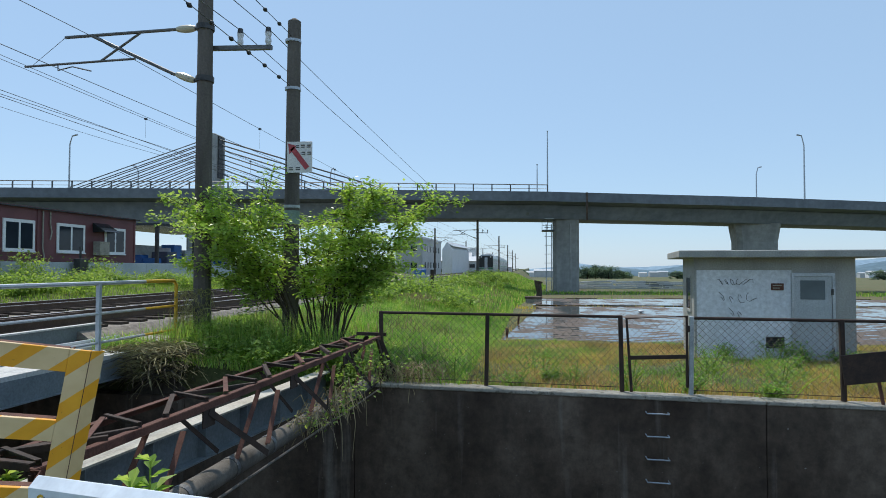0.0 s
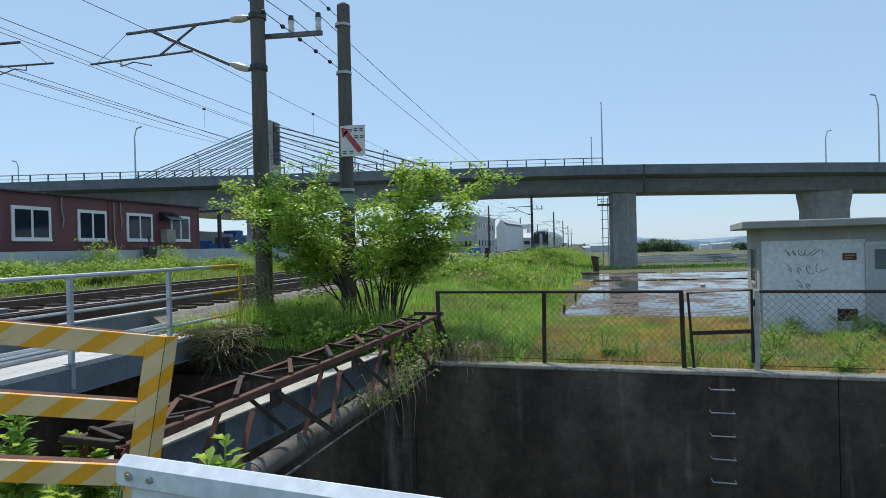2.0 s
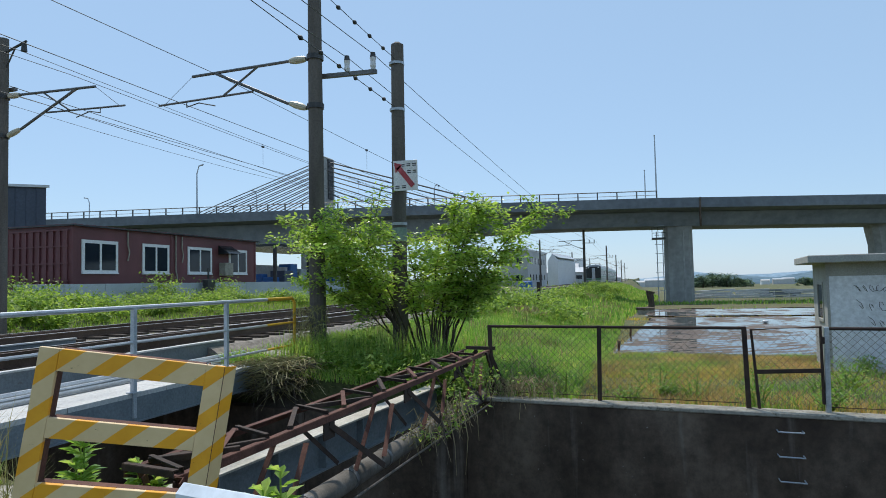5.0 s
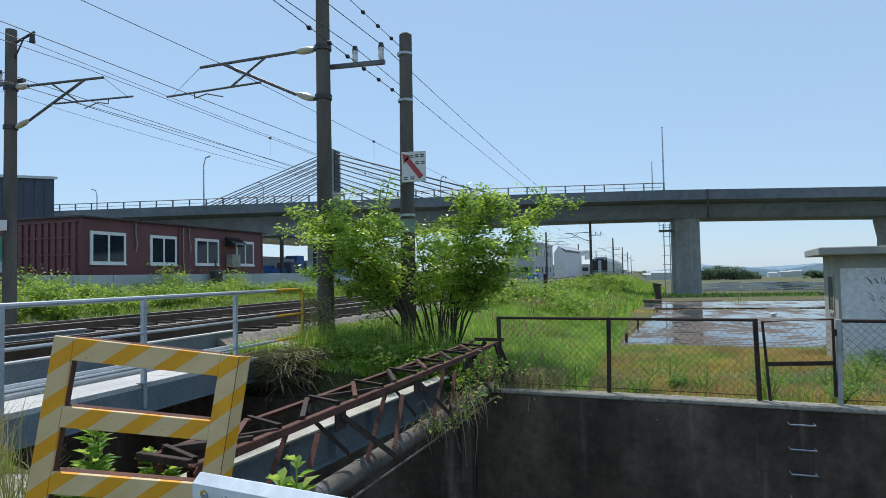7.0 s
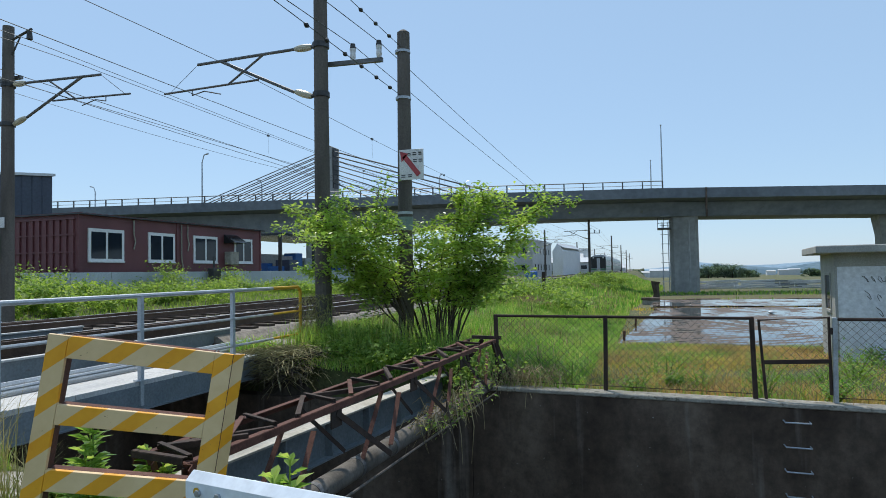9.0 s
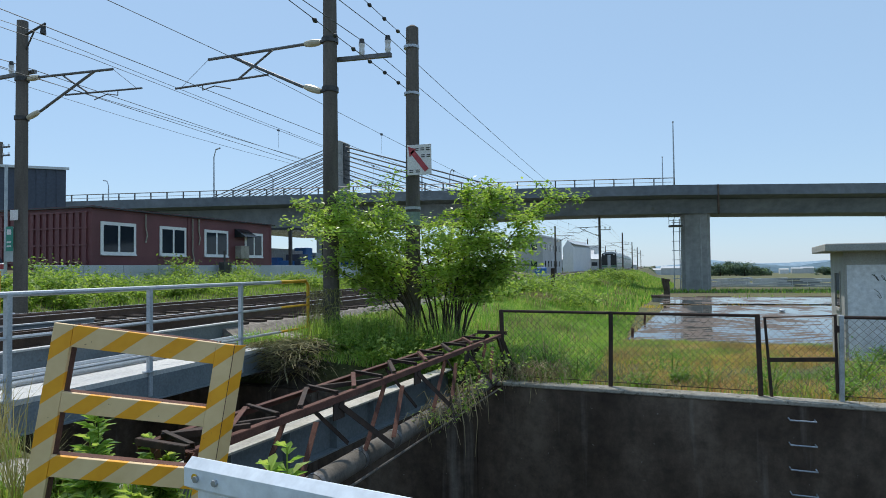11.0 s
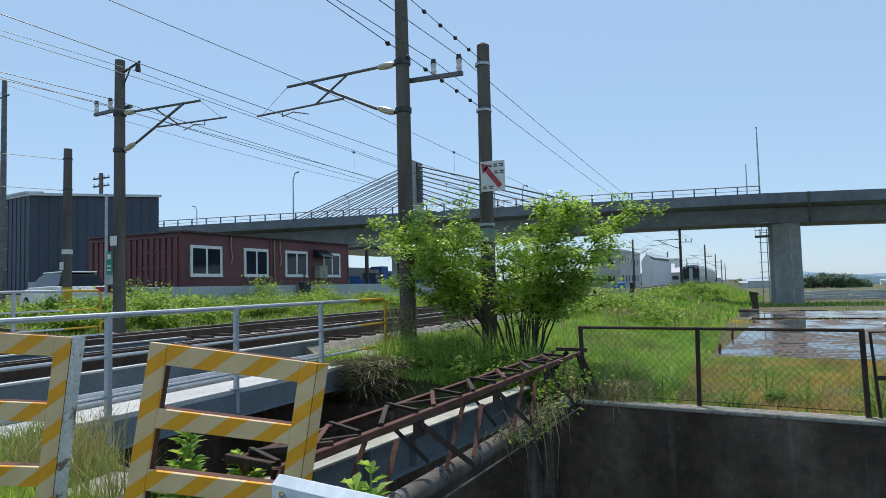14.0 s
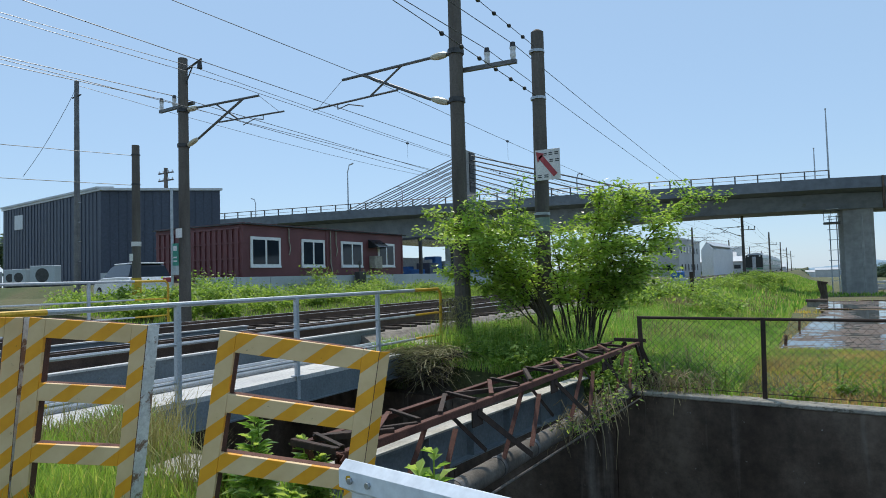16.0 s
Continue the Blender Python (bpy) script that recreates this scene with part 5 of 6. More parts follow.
part("meter_box", Geo().box(0.1, 0.32, -0.1, 0.1, 1.35, 1.8), "galv", t, bevel=0.01)
part("outlet_arm", Geo().tube([(0.2, 0, 1.8), (0.2, 0, 2.35), (0.5, 0, 2.4)], 0.02, 6), "galv", t)
for z in (6.0, 5.0):
    wire("service wire to the yard pole", [(-19.5, 13.5, z), (-30, -20, z + 0.8)], 0.4, 0.01)
wire("service wire from the mast", [(-26.0, 15.35, 9.9), (-28.8, 14.7, 6.4)], 0.2, 0.012)
wire("long service wire over the yard", [(-26.0, 15.35, 10.0), (-19.2, 60, 9.0)], 0.9, 0.01)
for x, y, tall in ((-52, 72, 8.5), (-58.0, 70, 7.5), (-44.5, 33.5, 9.5)):
    t = thing("distribution_pole", "distant wooden distribution pole with crossarms", "utility pole", "distribution poles", at=pose(x, y, 1.5))
    part("pole_shaft", Geo().tube([(0, 0, -0.2), (0, 0, tall)], 0.15, 8), "pole", t)
    for z in (tall - 0.4, tall - 1.0):
        part("crossarm", Geo().beam((-0.9, 0, z), (0.9, 0, z), 0.1, 0.1), "steel_dark", t)
        for u in (-0.8, -0.3, 0.3, 0.8):
            part("insulator", Geo().tube([(u, 0, z), (u, 0, z + 0.2)], 0.06, 6), "white_ceramic", t)

# open shed and clutter past the container
t = thing("open_shed", "low open shed with dark roof and clutter inside", "shed")
part("roof", Geo().box(-27, -21.9, 35.5, 46, 4.15, 4.3), "train_dark", t)
part("back_wall", Geo().box(-27, -26.8, 35.5, 46, 1.7, 3.2), "house_white", t)
for y in (35.7, 40, 45.7):
    part("post", Geo().box(-22.2, -22.0, y, y + 0.15, 1.7, 4.15), "steel_dark", t)
rs = random.Random(11)
for k in range(16):
    x, y = rs.uniform(-26, -22.2), rs.uniform(35.8, 45.5)
    s = rs.uniform(0.3, 0.6)
    tagged(part("crate", Geo().box(x - s, x + s, y - s, y + s, 1.7, 1.7 + rs.uniform(0.4, 1.5)), rs.choice(["blue_tarp", "house_white", "rust", "block", "navy"]), bevel=0.03), "storage crate in the open shed", "crate", "crates")
t = thing("cabinet_post", "small grey cabinet on a post by the wall", "cabinet", at=pose(-20.9, 27.6, 0.9))
part("post_shaft", Geo().tube([(0, 0, 0), (0, 0, 1.7)], 0.05, 6), "steel_dark", t)
part("box", Geo().box(-0.1, 0.25, -0.35, 0.25, 0.5, 1.15), "steel_dark", t, bevel=0.02)

# ---- beyond the elevated road ----
def polar(az, d):
    return Vector((-math.sin(radians(az)) * d, math.cos(radians(az)) * d))


h = thing("office_building", "pale grey two-storey building beyond the bridge", "building")
a, b, c = polar(11.9, 97), polar(9.5, 95), polar(7.85, 112)
dd = a + (c - b)
part("wall", Geo().prism([tuple(a), tuple(b), tuple(c), tuple(dd)], 0.2, 6.0), "house", h)
part("roof", Geo().prism([tuple(v + (v - (a + c) / 2).normalized() * 0.35) for v in (a, b, c, dd)], 6.0, 6.25), "house_white", h)
for k in range(1):
    for z in (1.6, 4.1):
        p = a.lerp(b, 0.7)
        wdw = part("window", Geo().box(p.x - 0.5, p.x + 0.5, p.y - 0.12, p.y + 0.1, z, z + 0.8), "glass", h)
        part("window_frame", Geo().box(p.x - 0.58, p.x + 0.58, p.y - 0.14, p.y + 0.1, z - 0.1, z - 0.01), "white_frame", wdw)
for k in range(6):
    for z in (1.6, 4.1):
        p = b.lerp(c, 0.12 + 0.145 * k)
        part("window", Geo().box(p.x - 0.1, p.x + 0.06, p.y - 0.3, p.y + 0.3, z, z + 0.9), "glass", h)
h2 = thing("gabled_building", "white gabled building beyond the bridge", "building")
e, f = polar(7.75, 118), polar(6.85, 116)
mid = (e + f) / 2
vs = []
for off in (Vector((0, 0)), Vector((1.5, 16))):
    vs += [(e.x + off.x, e.y + off.y, 0.0), (f.x + off.x, f.y + off.y, 0.0), (f.x + off.x, f.y + off.y, 5.0), (mid.x + off.x, mid.y + off.y, 6.4), (e.x + off.x, e.y + off.y, 5.0)]
part("wall", Geo().add(vs, [(0, 1, 2, 3, 4), (9, 8, 7, 6, 5), (0, 5, 6, 1), (1, 6, 7, 2), (4, 3, 8, 9), (0, 4, 9, 5), (2, 7, 8, 3)]), "house_white", h2)
part("roof", Geo().beam((mid.x + 0.6, mid.y - 0.2, 5.85), (mid.x + 2.1, mid.y + 16, 5.85), 1.5, 0.12, up=(0.5, 0, 1)), "roof_pale", h2)
rs = random.Random(21)
for az, d, w, ht, mm in ((5.8, 190, 14, 3.5, "house"), (4.3, 230, 10, 3.2, "house_white"), (6.3, 210, 9, 4.5, "roof_pale"), (2.9, 260, 12, 3.0, "house"), (-1.2, 500, 14, 5, "house"), (-0.3, 560, 12, 4, "house_white"), (-10.5, 900, 12, 6, "house"), (-11.2, 930, 14, 7, "house"), (-9.6, 900, 10, 5, "house_white"), (-26.3, 800, 16, 6, "house_white"), (-27.4, 820, 14, 6, "house"), (-25.6, 850, 12, 5, "house")):
    p = polar(az, d)
    z = height(p.x, p.y)
    t = thing("distant_building", "distant low building with pale walls", "building", "distant buildings", at=pose(p.x, p.y, z))
    part("wall", Geo().box(-w / 2, w / 2, -4, 4, -1, ht), mm, t)
    part("roof", Geo().add([(-w / 2 - 0.4, -4.4, ht), (w / 2 + 0.4, -4.4, ht), (w / 2 + 0.4, 4.4, ht), (-w / 2 - 0.4, 4.4, ht), (-w / 2, 0, ht + 1.4), (w / 2, 0, ht + 1.4)], [(0, 1, 5, 4), (2, 3, 4, 5), (0, 4, 3), (1, 2, 5), (0, 3, 2, 1)]), "roof_pale" if mm == "house" else "house", t)
    for k in range(int(w // 4) if d < 300 else 0):
        part("window", Geo().box(-w / 2 + 1 + k * 4, -w / 2 + 2.6 + k * 4, -4.08, -4.0, ht * 0.45, ht * 0.75), "glass", t)
p = polar(5.6, 240)
t = thing("billboard", "distant pale roof billboard on a frame", "billboard", at=pose(p.x, p.y, 0))
part("panel", Geo().box(-4, 4, -0.2, 0.2, 6, 9), "house_white", t)
part("frame_leg", Geo().box(-3, -2.7, -0.1, 0.1, -1, 6), "steel_dark", t)
part("frame_leg", Geo().box(2.7, 3, -0.1, 0.1, -1, 6), "steel_dark", t)

# ---- train, coming along the near track ----
tr = thing("commuter_train", "silver commuter train with green bands and dark front", "train")
TX = TRACKS[0]


def train_car(y0, length, front):
    prof = [(-1.42, 0.35), (-1.47, 1.0), (-1.47, 2.6), (-1.3, 3.35), (-0.8, 3.62), (0.8, 3.62), (1.3, 3.35), (1.47, 2.6), (1.47, 1.0), (1.42, 0.35)]
    n = len(prof)
    vs = [(TX + x, y0 + (0.5 * (z / 3.6) ** 2 if front else 0.0), RAIL_Z + z) for x, z in prof] + [(TX + x, y0 + length, RAIL_Z + z) for x, z in prof]
    body = part("car_body", Geo().add(vs, [tuple(range(n)), tuple(range(2 * n - 1, n - 1, -1))] + [(i, n + i, n + (i + 1) % n, (i + 1) % n) for i in range(n)]), "train", tr)
    part("green_band", Geo().box(TX - 1.485, TX + 1.485, y0 + 0.6, y0 + length - 0.1, RAIL_Z + 1.25, RAIL_Z + 1.42).box(TX - 1.485, TX + 1.485, y0 + 0.6, y0 + length - 0.1, RAIL_Z + 2.62, RAIL_Z + 2.75), "train_green", body)
    k = y0 + 1.6
    while k < y0 + length - 2:
        for s in (-1, 1):
            part("window", Geo().box(TX + s * 1.478 - 0.008, TX + s * 1.478 + 0.008, k, k + 1.5, RAIL_Z + 1.6, RAIL_Z + 2.5), "train_dark", body)
            part("door", Geo().box(TX + s * 1.476 - 0.008, TX + s * 1.476 + 0.008, k + 1.9, k + 2.9, RAIL_Z + 0.5, RAIL_Z + 2.55), "galv", body)
        k += 3.6
    part("underframe", Geo().box(TX - 1.2, TX + 1.2, y0 + 0.8, y0 + length - 0.6, RAIL_Z + 0.12, RAIL_Z + 0.4), "train_dark", tr)
    for yb in (y0 + 3, y0 + length - 3):
        for s in (-1, 1):
            for o in (-1.0, 1.0):
                part("wheel", Geo().tube([(TX + s * 0.5, yb + o, RAIL_Z + 0.42), (TX + s * 0.6, yb + o, RAIL_Z + 0.42)], 0.42, 14), "railhead", tr)
    part("roof_unit", Geo().box(TX - 0.8, TX + 0.8, y0 + length * 0.4, y0 + length * 0.65, RAIL_Z + 3.6, RAIL_Z + 3.85), "galv", tr, bevel=0.05)


Y0 = 130.0
for k in range(4):
    train_car(Y0 + 20.2 * k, 19.8, k == 0)
part("front_mask", Geo().box(TX - 1.4, TX + 1.4, Y0 - 0.06, Y0 + 0.4, RAIL_Z + 1.05, RAIL_Z + 3.3), "train_dark", tr, "black glazed front mask", bevel=0.05)
part("front_door", Geo().box(TX - 0.3, TX + 0.3, Y0 - 0.12, Y0 + 0.3, RAIL_Z + 0.5, RAIL_Z + 3.0), "galv", tr, bevel=0.03)
for s in (-1, 1):
    part("front_band", Geo().box(TX + s * 0.91 - 0.49, TX + s * 0.91 + 0.49, Y0 - 0.08, Y0 + 0.3, RAIL_Z + 0.72, RAIL_Z + 0.95), "train_green", tr)
part("skirt", Geo().box(TX - 1.3, TX + 1.3, Y0 + 0.05, Y0 + 0.5, RAIL_Z + 0.1, RAIL_Z + 0.4), "train_dark", tr)
for s in (-1, 1):
    part("head_lamp", Geo().tube([(TX + s * 0.95, Y0 - 0.09, RAIL_Z + 3.12), (TX + s * 0.95, Y0 + 0.3, RAIL_Z + 3.12)], 0.14, 10), "white_ceramic", tr)

def leaf_lump(a, b, c):
    """A lumpy rounded body."""
    vs, fs = [], []
    for i in range(7):
        for k in range(10):
            t1, t2 = math.pi * i / 6, 2 * math.pi * k / 10
            q = 1 + 0.3 * noise.noise((i * 0.8, k * 0.9, 2))
            vs.append((a * q * math.sin(t1) * math.cos(t2), b * q * math.sin(t1) * math.sin(t2), c + c * q * math.cos(t1)))
    for i in range(6):
        for k in range(10):
            fs.append((i * 10 + k, (i + 1) * 10 + k, (i + 1) * 10 + (k + 1) % 10, i * 10 + (k + 1) % 10))
    return Geo().add(vs, fs)


# ---- small things by the fields ----
t = thing("relay_box", "grey trackside cabinet on a dark post", "cabinet", at=pose(-5.6, 33.5, 0.1))
part("post_shaft", Geo().box(0.45, 0.62, -0.1, 0.1, -0.1, 1.45), "dark_rust", t)
part("box", Geo().box(-0.45, 0.4, -0.2, 0.2, 0.35, 1.15), "galv", t, bevel=0.02)
part("leg", Geo().box(-0.4, -0.3, -0.05, 0.05, -0.1, 0.35), "steel_dark", t)
part("blue_cover", Geo().box(-0.4, 0.2, -0.18, 0.18, 1.15, 1.5), "blue_tarp", t, "blue cover", bevel=0.05)
t = thing("sluice_box", "small pale concrete sluice box at the field edge", "sluice", at=pose(0.3, 46.5, -0.85))
part("box", Geo().box(-0.55, 0.55, -0.5, 0.5, -0.1, 0.3), "coping", t, bevel=0.03)
part("frame_top", Geo().box(-0.6, 0.6, -0.55, 0.55, 0.3, 0.45), "wall_dark", t)
t = thing("tree_stump", "dark cut stump beside the sluice box", "stump", at=pose(0.75, 52.0, -1.0))
part("stump", Geo().tube([(0, 0, -0.1), (0.05, 0, 0.7), (-0.05, 0, 1.35), (0, 0, 1.6)], [0.3, 0.22, 0.28, 0.36], 9), "bark", t)
for x, y in ((-0.72, 21.0), (-0.45, 27.0), (-1.0, 18.6)):
    tagged(part("stake", Geo().beam((x, y, -0.8), (x + 0.03, y, -0.32), 0.08, 0.08), "rust"), "short rusty marker stake at the paddy edge", "stake", "marker stakes")
rs = random.Random(31)
for k in range(9):
    x = 7 + k * 3.4 + rs.uniform(-0.8, 0.8)
    y = 92 + rs.uniform(-3, 3) + 0.2 * x
    t = thing("sheet_stack", "low stack of grey sheets and pipes beyond the bridge", "stack", "stacks beyond the bridge")
    mm = rs.choice(["galv", "block", "girder", "house"])
    for j in range(4):
        part("sheet", Geo().beam((x - 2.4 + rs.uniform(-0.6, 0.6), y + j * 0.4, -1.35 + 0.3 * j), (x + 2.4 + rs.uniform(-0.6, 0.6), y + j * 0.4, -1.2 + 0.28 * j + rs.uniform(-0.12, 0.12)), 0.5, 0.24), mm, t)
g = Geo()
for k in range(24):
    x = 4 + k * 1.8
    g.box(x - 0.04, x + 0.04, 88.9 + 0.2 * x, 89.0 + 0.2 * x, -1.6, -0.35)
g.beam((4, 89.75, -0.45), (46, 98.15, -0.45), 0.05, 0.06).beam((4, 89.75, -0.9), (46, 98.15, -0.9), 0.05, 0.05)
tagged(part("field_fence", g, "galv"), "low grey post fence beyond the bridge", "fence")

bag = thing("white_bag", "small white plastic bag lying in the paddy", "bag", at=pose(5.6, 33.5, -0.6))
part("bag_body", leaf_lump(0.15, 0.12, 0.07), "white_ceramic", bag, smooth=True)

# ---- hills and distant trees ----
def ridge(name, d, table, mat_name, seed, name_label):
    vs, fs = [], []
    azs = np.arange(-60, 80, 0.4)
    for i, az in enumerate(azs):
        el = lerp(table, az) + 0.0022 * noise.noise((az * 0.35, seed, 0)) + 0.001 * noise.noise((az * 1.1, seed, 3))
        p = polar(az, d)
        p2 = polar(az, d + 350)
        vs += [(p.x, p.y, EYE - 0.03 * d), (p.x, p.y, EYE - 0.014 * d), (p2.x, p2.y, EYE + el * d)]
    for i in range(len(azs) - 1):
        for k in range(2):
            fs.append((i * 3 + k, (i + 1) * 3 + k, (i + 1) * 3 + k + 1, i * 3 + k + 1))
    tagged(part(name, Geo().add(vs, fs), mat_name, smooth=True), name_label, "hills", kind="structure")


# backdrop ridges, hazed by their base colour alone
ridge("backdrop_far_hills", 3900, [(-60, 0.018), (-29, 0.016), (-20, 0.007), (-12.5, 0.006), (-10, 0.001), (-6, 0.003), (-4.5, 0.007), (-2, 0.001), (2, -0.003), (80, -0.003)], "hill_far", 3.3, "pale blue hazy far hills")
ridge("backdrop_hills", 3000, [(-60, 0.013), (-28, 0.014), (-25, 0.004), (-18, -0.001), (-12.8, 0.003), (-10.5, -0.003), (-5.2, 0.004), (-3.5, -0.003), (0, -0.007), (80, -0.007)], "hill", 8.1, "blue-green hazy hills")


def leaf_cloud(centres, per, spread, size, rng, flat=0.6):
    """Small folded leaves scattered round centres."""
    c = np.repeat(np.asarray(centres, float), per, axis=0)
    n = len(c)
    p = c + rng.normal(0, 1, (n, 3)) * np.array(spread)
    d = rng.normal(0, 1, (n, 3)); d[:, 2] *= flat
    d /= np.linalg.norm(d, axis=1)[:, None]
    u = np.cross(d, rng.normal(0, 1, (n, 3)) * np.array([0.35, 0.35, 0]) + np.array([0, 0, 1.0]))
    u /= np.linalg.norm(u, axis=1)[:, None] + 1e-9
    s = (size * rng.uniform(0.6, 1.3, n))[:, None]
    vs = np.stack([p, p + d * s * 0.5 + u * s * 0.3, p + d * s - np.array([0, 0, 0.15]) * s, p + d * s * 0.5 - u * s * 0.3], 1).reshape(-1, 3)
    g = Geo()
    g.v = vs.tolist()
    g.f = [(4 * i, 4 * i + 1, 4 * i + 2, 4 * i + 3) for i in range(n)]
    return g


rng = np.random.default_rng(4)
for az, d, ht, wd in ((-5.0, 300, 5.6, 7), (-5.7, 305, 6.8, 9), (-6.2, 303, 6.8, 9), (-6.8, 300, 6.2, 8), (-7.6, 310, 4.4, 7), (-8.0, 320, 3.6, 7), (-4.7, 310, 4.6, 6), (-12.4, 330, 4.0, 6), (-12.9, 340, 3.6, 5), (-26.8, 330, 4.5, 8), (0.9, 420, 4, 8), (65.5, 90, 9.0, 5)):
    p = polar(az, d)
    z = height(p.x, p.y)
    t = thing("distant_tree", "dark green distant tree with rounded uneven crown", "tree", "distant trees", at=pose(p.x, p.y, z))
    part("trunk", Geo().tube([(0, 0, -0.5), (0.1, 0, ht * 0.5)], [0.4, 0.2], 7), "bark", t)
    cs = [(rng.normal(0, wd * 0.27), rng.normal(0, wd * 0.2), ht * (0.38 + 0.5 * rng.uniform(-0.7, 1) * (1 - 0.2 * abs(rng.normal())))) for _ in range(40)]
    part("crown", leaf_cloud(cs, 45, (wd * 0.09, wd * 0.09, ht * 0.06), 0.75, rng), "far_tree", t)


# ---- the shrub round the sign pole ----
def shrub():
    t = thing("shrub", "bright green multi-stemmed shrub growing round the sign pole", "shrub")
    base = Vector((-3.75, 11.3, 0.0))
    r = random.Random(7)
    twigs, stems = [], []
    for k in range(38):
        a = 2 * math.pi * k * 0.618 + r.uniform(-0.15, 0.15)
        low = k >= 28
        reach = r.uniform(0.5, 0.85) if low else r.uniform(0.45, 1.0)
        end = base + Vector((math.cos(a) * 2.6 * reach - 0.4, math.sin(a) * 1.1 * reach, r.uniform(1.3, 1.9) if low else r.uniform(2.0, 2.85) + 0.5 * (1 - reach)))
        root = base + Vector((math.cos(a) * 0.33, math.sin(a) * 0.28, -0.1))
        ctrl = root.lerp(end, 0.4) + Vector((-math.cos(a) * 0.35, -math.sin(a) * 0.25, 0.55))
        pts = [(root * (1 - u) * (1 - u) + ctrl * 2 * u * (1 - u) + end * u * u) + Vector((r.uniform(-1, 1), r.uniform(-1, 1), r.uniform(-1, 1))) * 0.03 for u in [i / 9 for i in range(10)]]
        stems.append(pts)
        part("stem", Geo().tube(pts, [0.02 - 0.0016 * i for i in range(10)], 6), "bark", t, smooth=True)
        for j in range(4 + k % 3, 10):
            for _ in range(3 if j > 7 else 2):
                b = r.uniform(0, 2 * math.pi)
                ln = r.uniform(0.25, 0.7)
                d = Vector((math.cos(b) + math.cos(a) * 0.7, math.sin(b) * 0.8 + math.sin(a) * 0.5, r.uniform(-0.12, 0.5) if j > 5 else r.uniform(-0.3, 0.25))).normalized()
                twigs.append((pts[j], pts[j] + d * ln))
    # long shoots that stand out of the crown
    for az, el, d in ((7.6, 0.115, 11.4), (8.6, 0.1, 11.4), (31.3, 0.105, 11.4), (30.4, 0.09, 11.4), (22.3, 0.155, 11.0), (23.2, 0.14, 11.0), (15.6, 0.135, 10.8), (12.0, 0.12, 10.7), (29.5, 0.055, 10.3)):
        e = Vector((-math.sin(radians(az)) * d, math.cos(radians(az)) * d, EYE + el * d))
        near_pt = min((s[7] for s in stems), key=lambda q: (q - e).length)
        twigs += [(near_pt, near_pt.lerp(e, 0.6)), (near_pt.lerp(e, 0.45), e)]
    tw = Geo()
    for a, b in twigs:
        tw.tube([a, b], [0.008, 0.003], 3, caps=False)
    tagged(part("twig", tw, "bark", t), kind="stuff")
    rg = np.random.default_rng(9)
    cs = []
    for a, b in twigs:
        n = max(3, int((b - a).length / 0.085))
        for i in range(n):
            c = a.lerp(b, (i + 0.8) / n)
            beside_pole = abs(c.x / c.y - SX / SY) > 0.012 or 1.75 < c.z < 2.25
            if beside_pole and c.z > 0.85 + 0.25 * math.sin(c.x * 5):
                cs.append(tuple(c))
    tagged(part("foliage", leaf_cloud(cs, 12, (0.1, 0.09, 0.05), 0.092, rg, 0.35), "leaf", t, "bright yellow-green leaves"), kind="stuff")


shrub()


# ---- grass, weeds and dry stalks ----
def blades(xy, z, hgt, width, rg, lean=0.35):
    """Bent grass blades at the given points."""
    n = len(xy)
    a = rg.uniform(0, 2 * np.pi, n)
    h = hgt * rg.uniform(0.45, 1.25, n)
    w = width * rg.uniform(0.6, 1.3, n)
    dx, dy = np.cos(a), np.sin(a)
    b = rg.uniform(0, 2 * np.pi, n)
    lx, ly = np.cos(b) * lean * h * rg.uniform(0.1, 1, n), np.sin(b) * lean * h * rg.uniform(0.1, 1, n)
    x, y = xy[:, 0], xy[:, 1]
    v = np.stack([
        np.stack([x - dx * w, y - dy * w, z], 1), np.stack([x + dx * w, y + dy * w, z], 1),
        np.stack([x + lx * 0.35 + dx * w * 0.7, y + ly * 0.35 + dy * w * 0.7, z + h * 0.6], 1), np.stack([x + lx * 0.35 - dx * w * 0.7, y + ly * 0.35 - dy * w * 0.7, z + h * 0.6], 1),
        np.stack([x + lx, y + ly, z + h * (1 - 0.25 * np.hypot(lx, ly) / (h + 1e-6))], 1)], 1).reshape(-1, 3)
    g = Geo()
    g.v = v.tolist()
    g.f = [f for i in range(n) for f in ((5 * i, 5 * i + 1, 5 * i + 2, 5 * i + 3), (5 * i + 3, 5 * i + 2, 5 * i + 4))]
    return g


def scatter(n, x0, x1, y0, y1, rg, keep=None, clump=0.0, count=60):
    if clump:
        c = np.stack([rg.uniform(x0, x1, count), rg.uniform(y0, y1, count)], 1)
        p = c[rg.integers(0, count, n)] + rg.normal(0, clump, (n, 2))
    else:
        p = np.stack([rg.uniform(x0, x1, n), rg.uniform(y0, y1, n)], 1)
    ok = (p[:, 0] >= x0) & (p[:, 0] <= x1) & (p[:, 1] >= y0) & (p[:, 1] <= y1)
    if keep is not None:
        ok &= np.array([keep(a, b) for a, b in p])
    return p[ok]


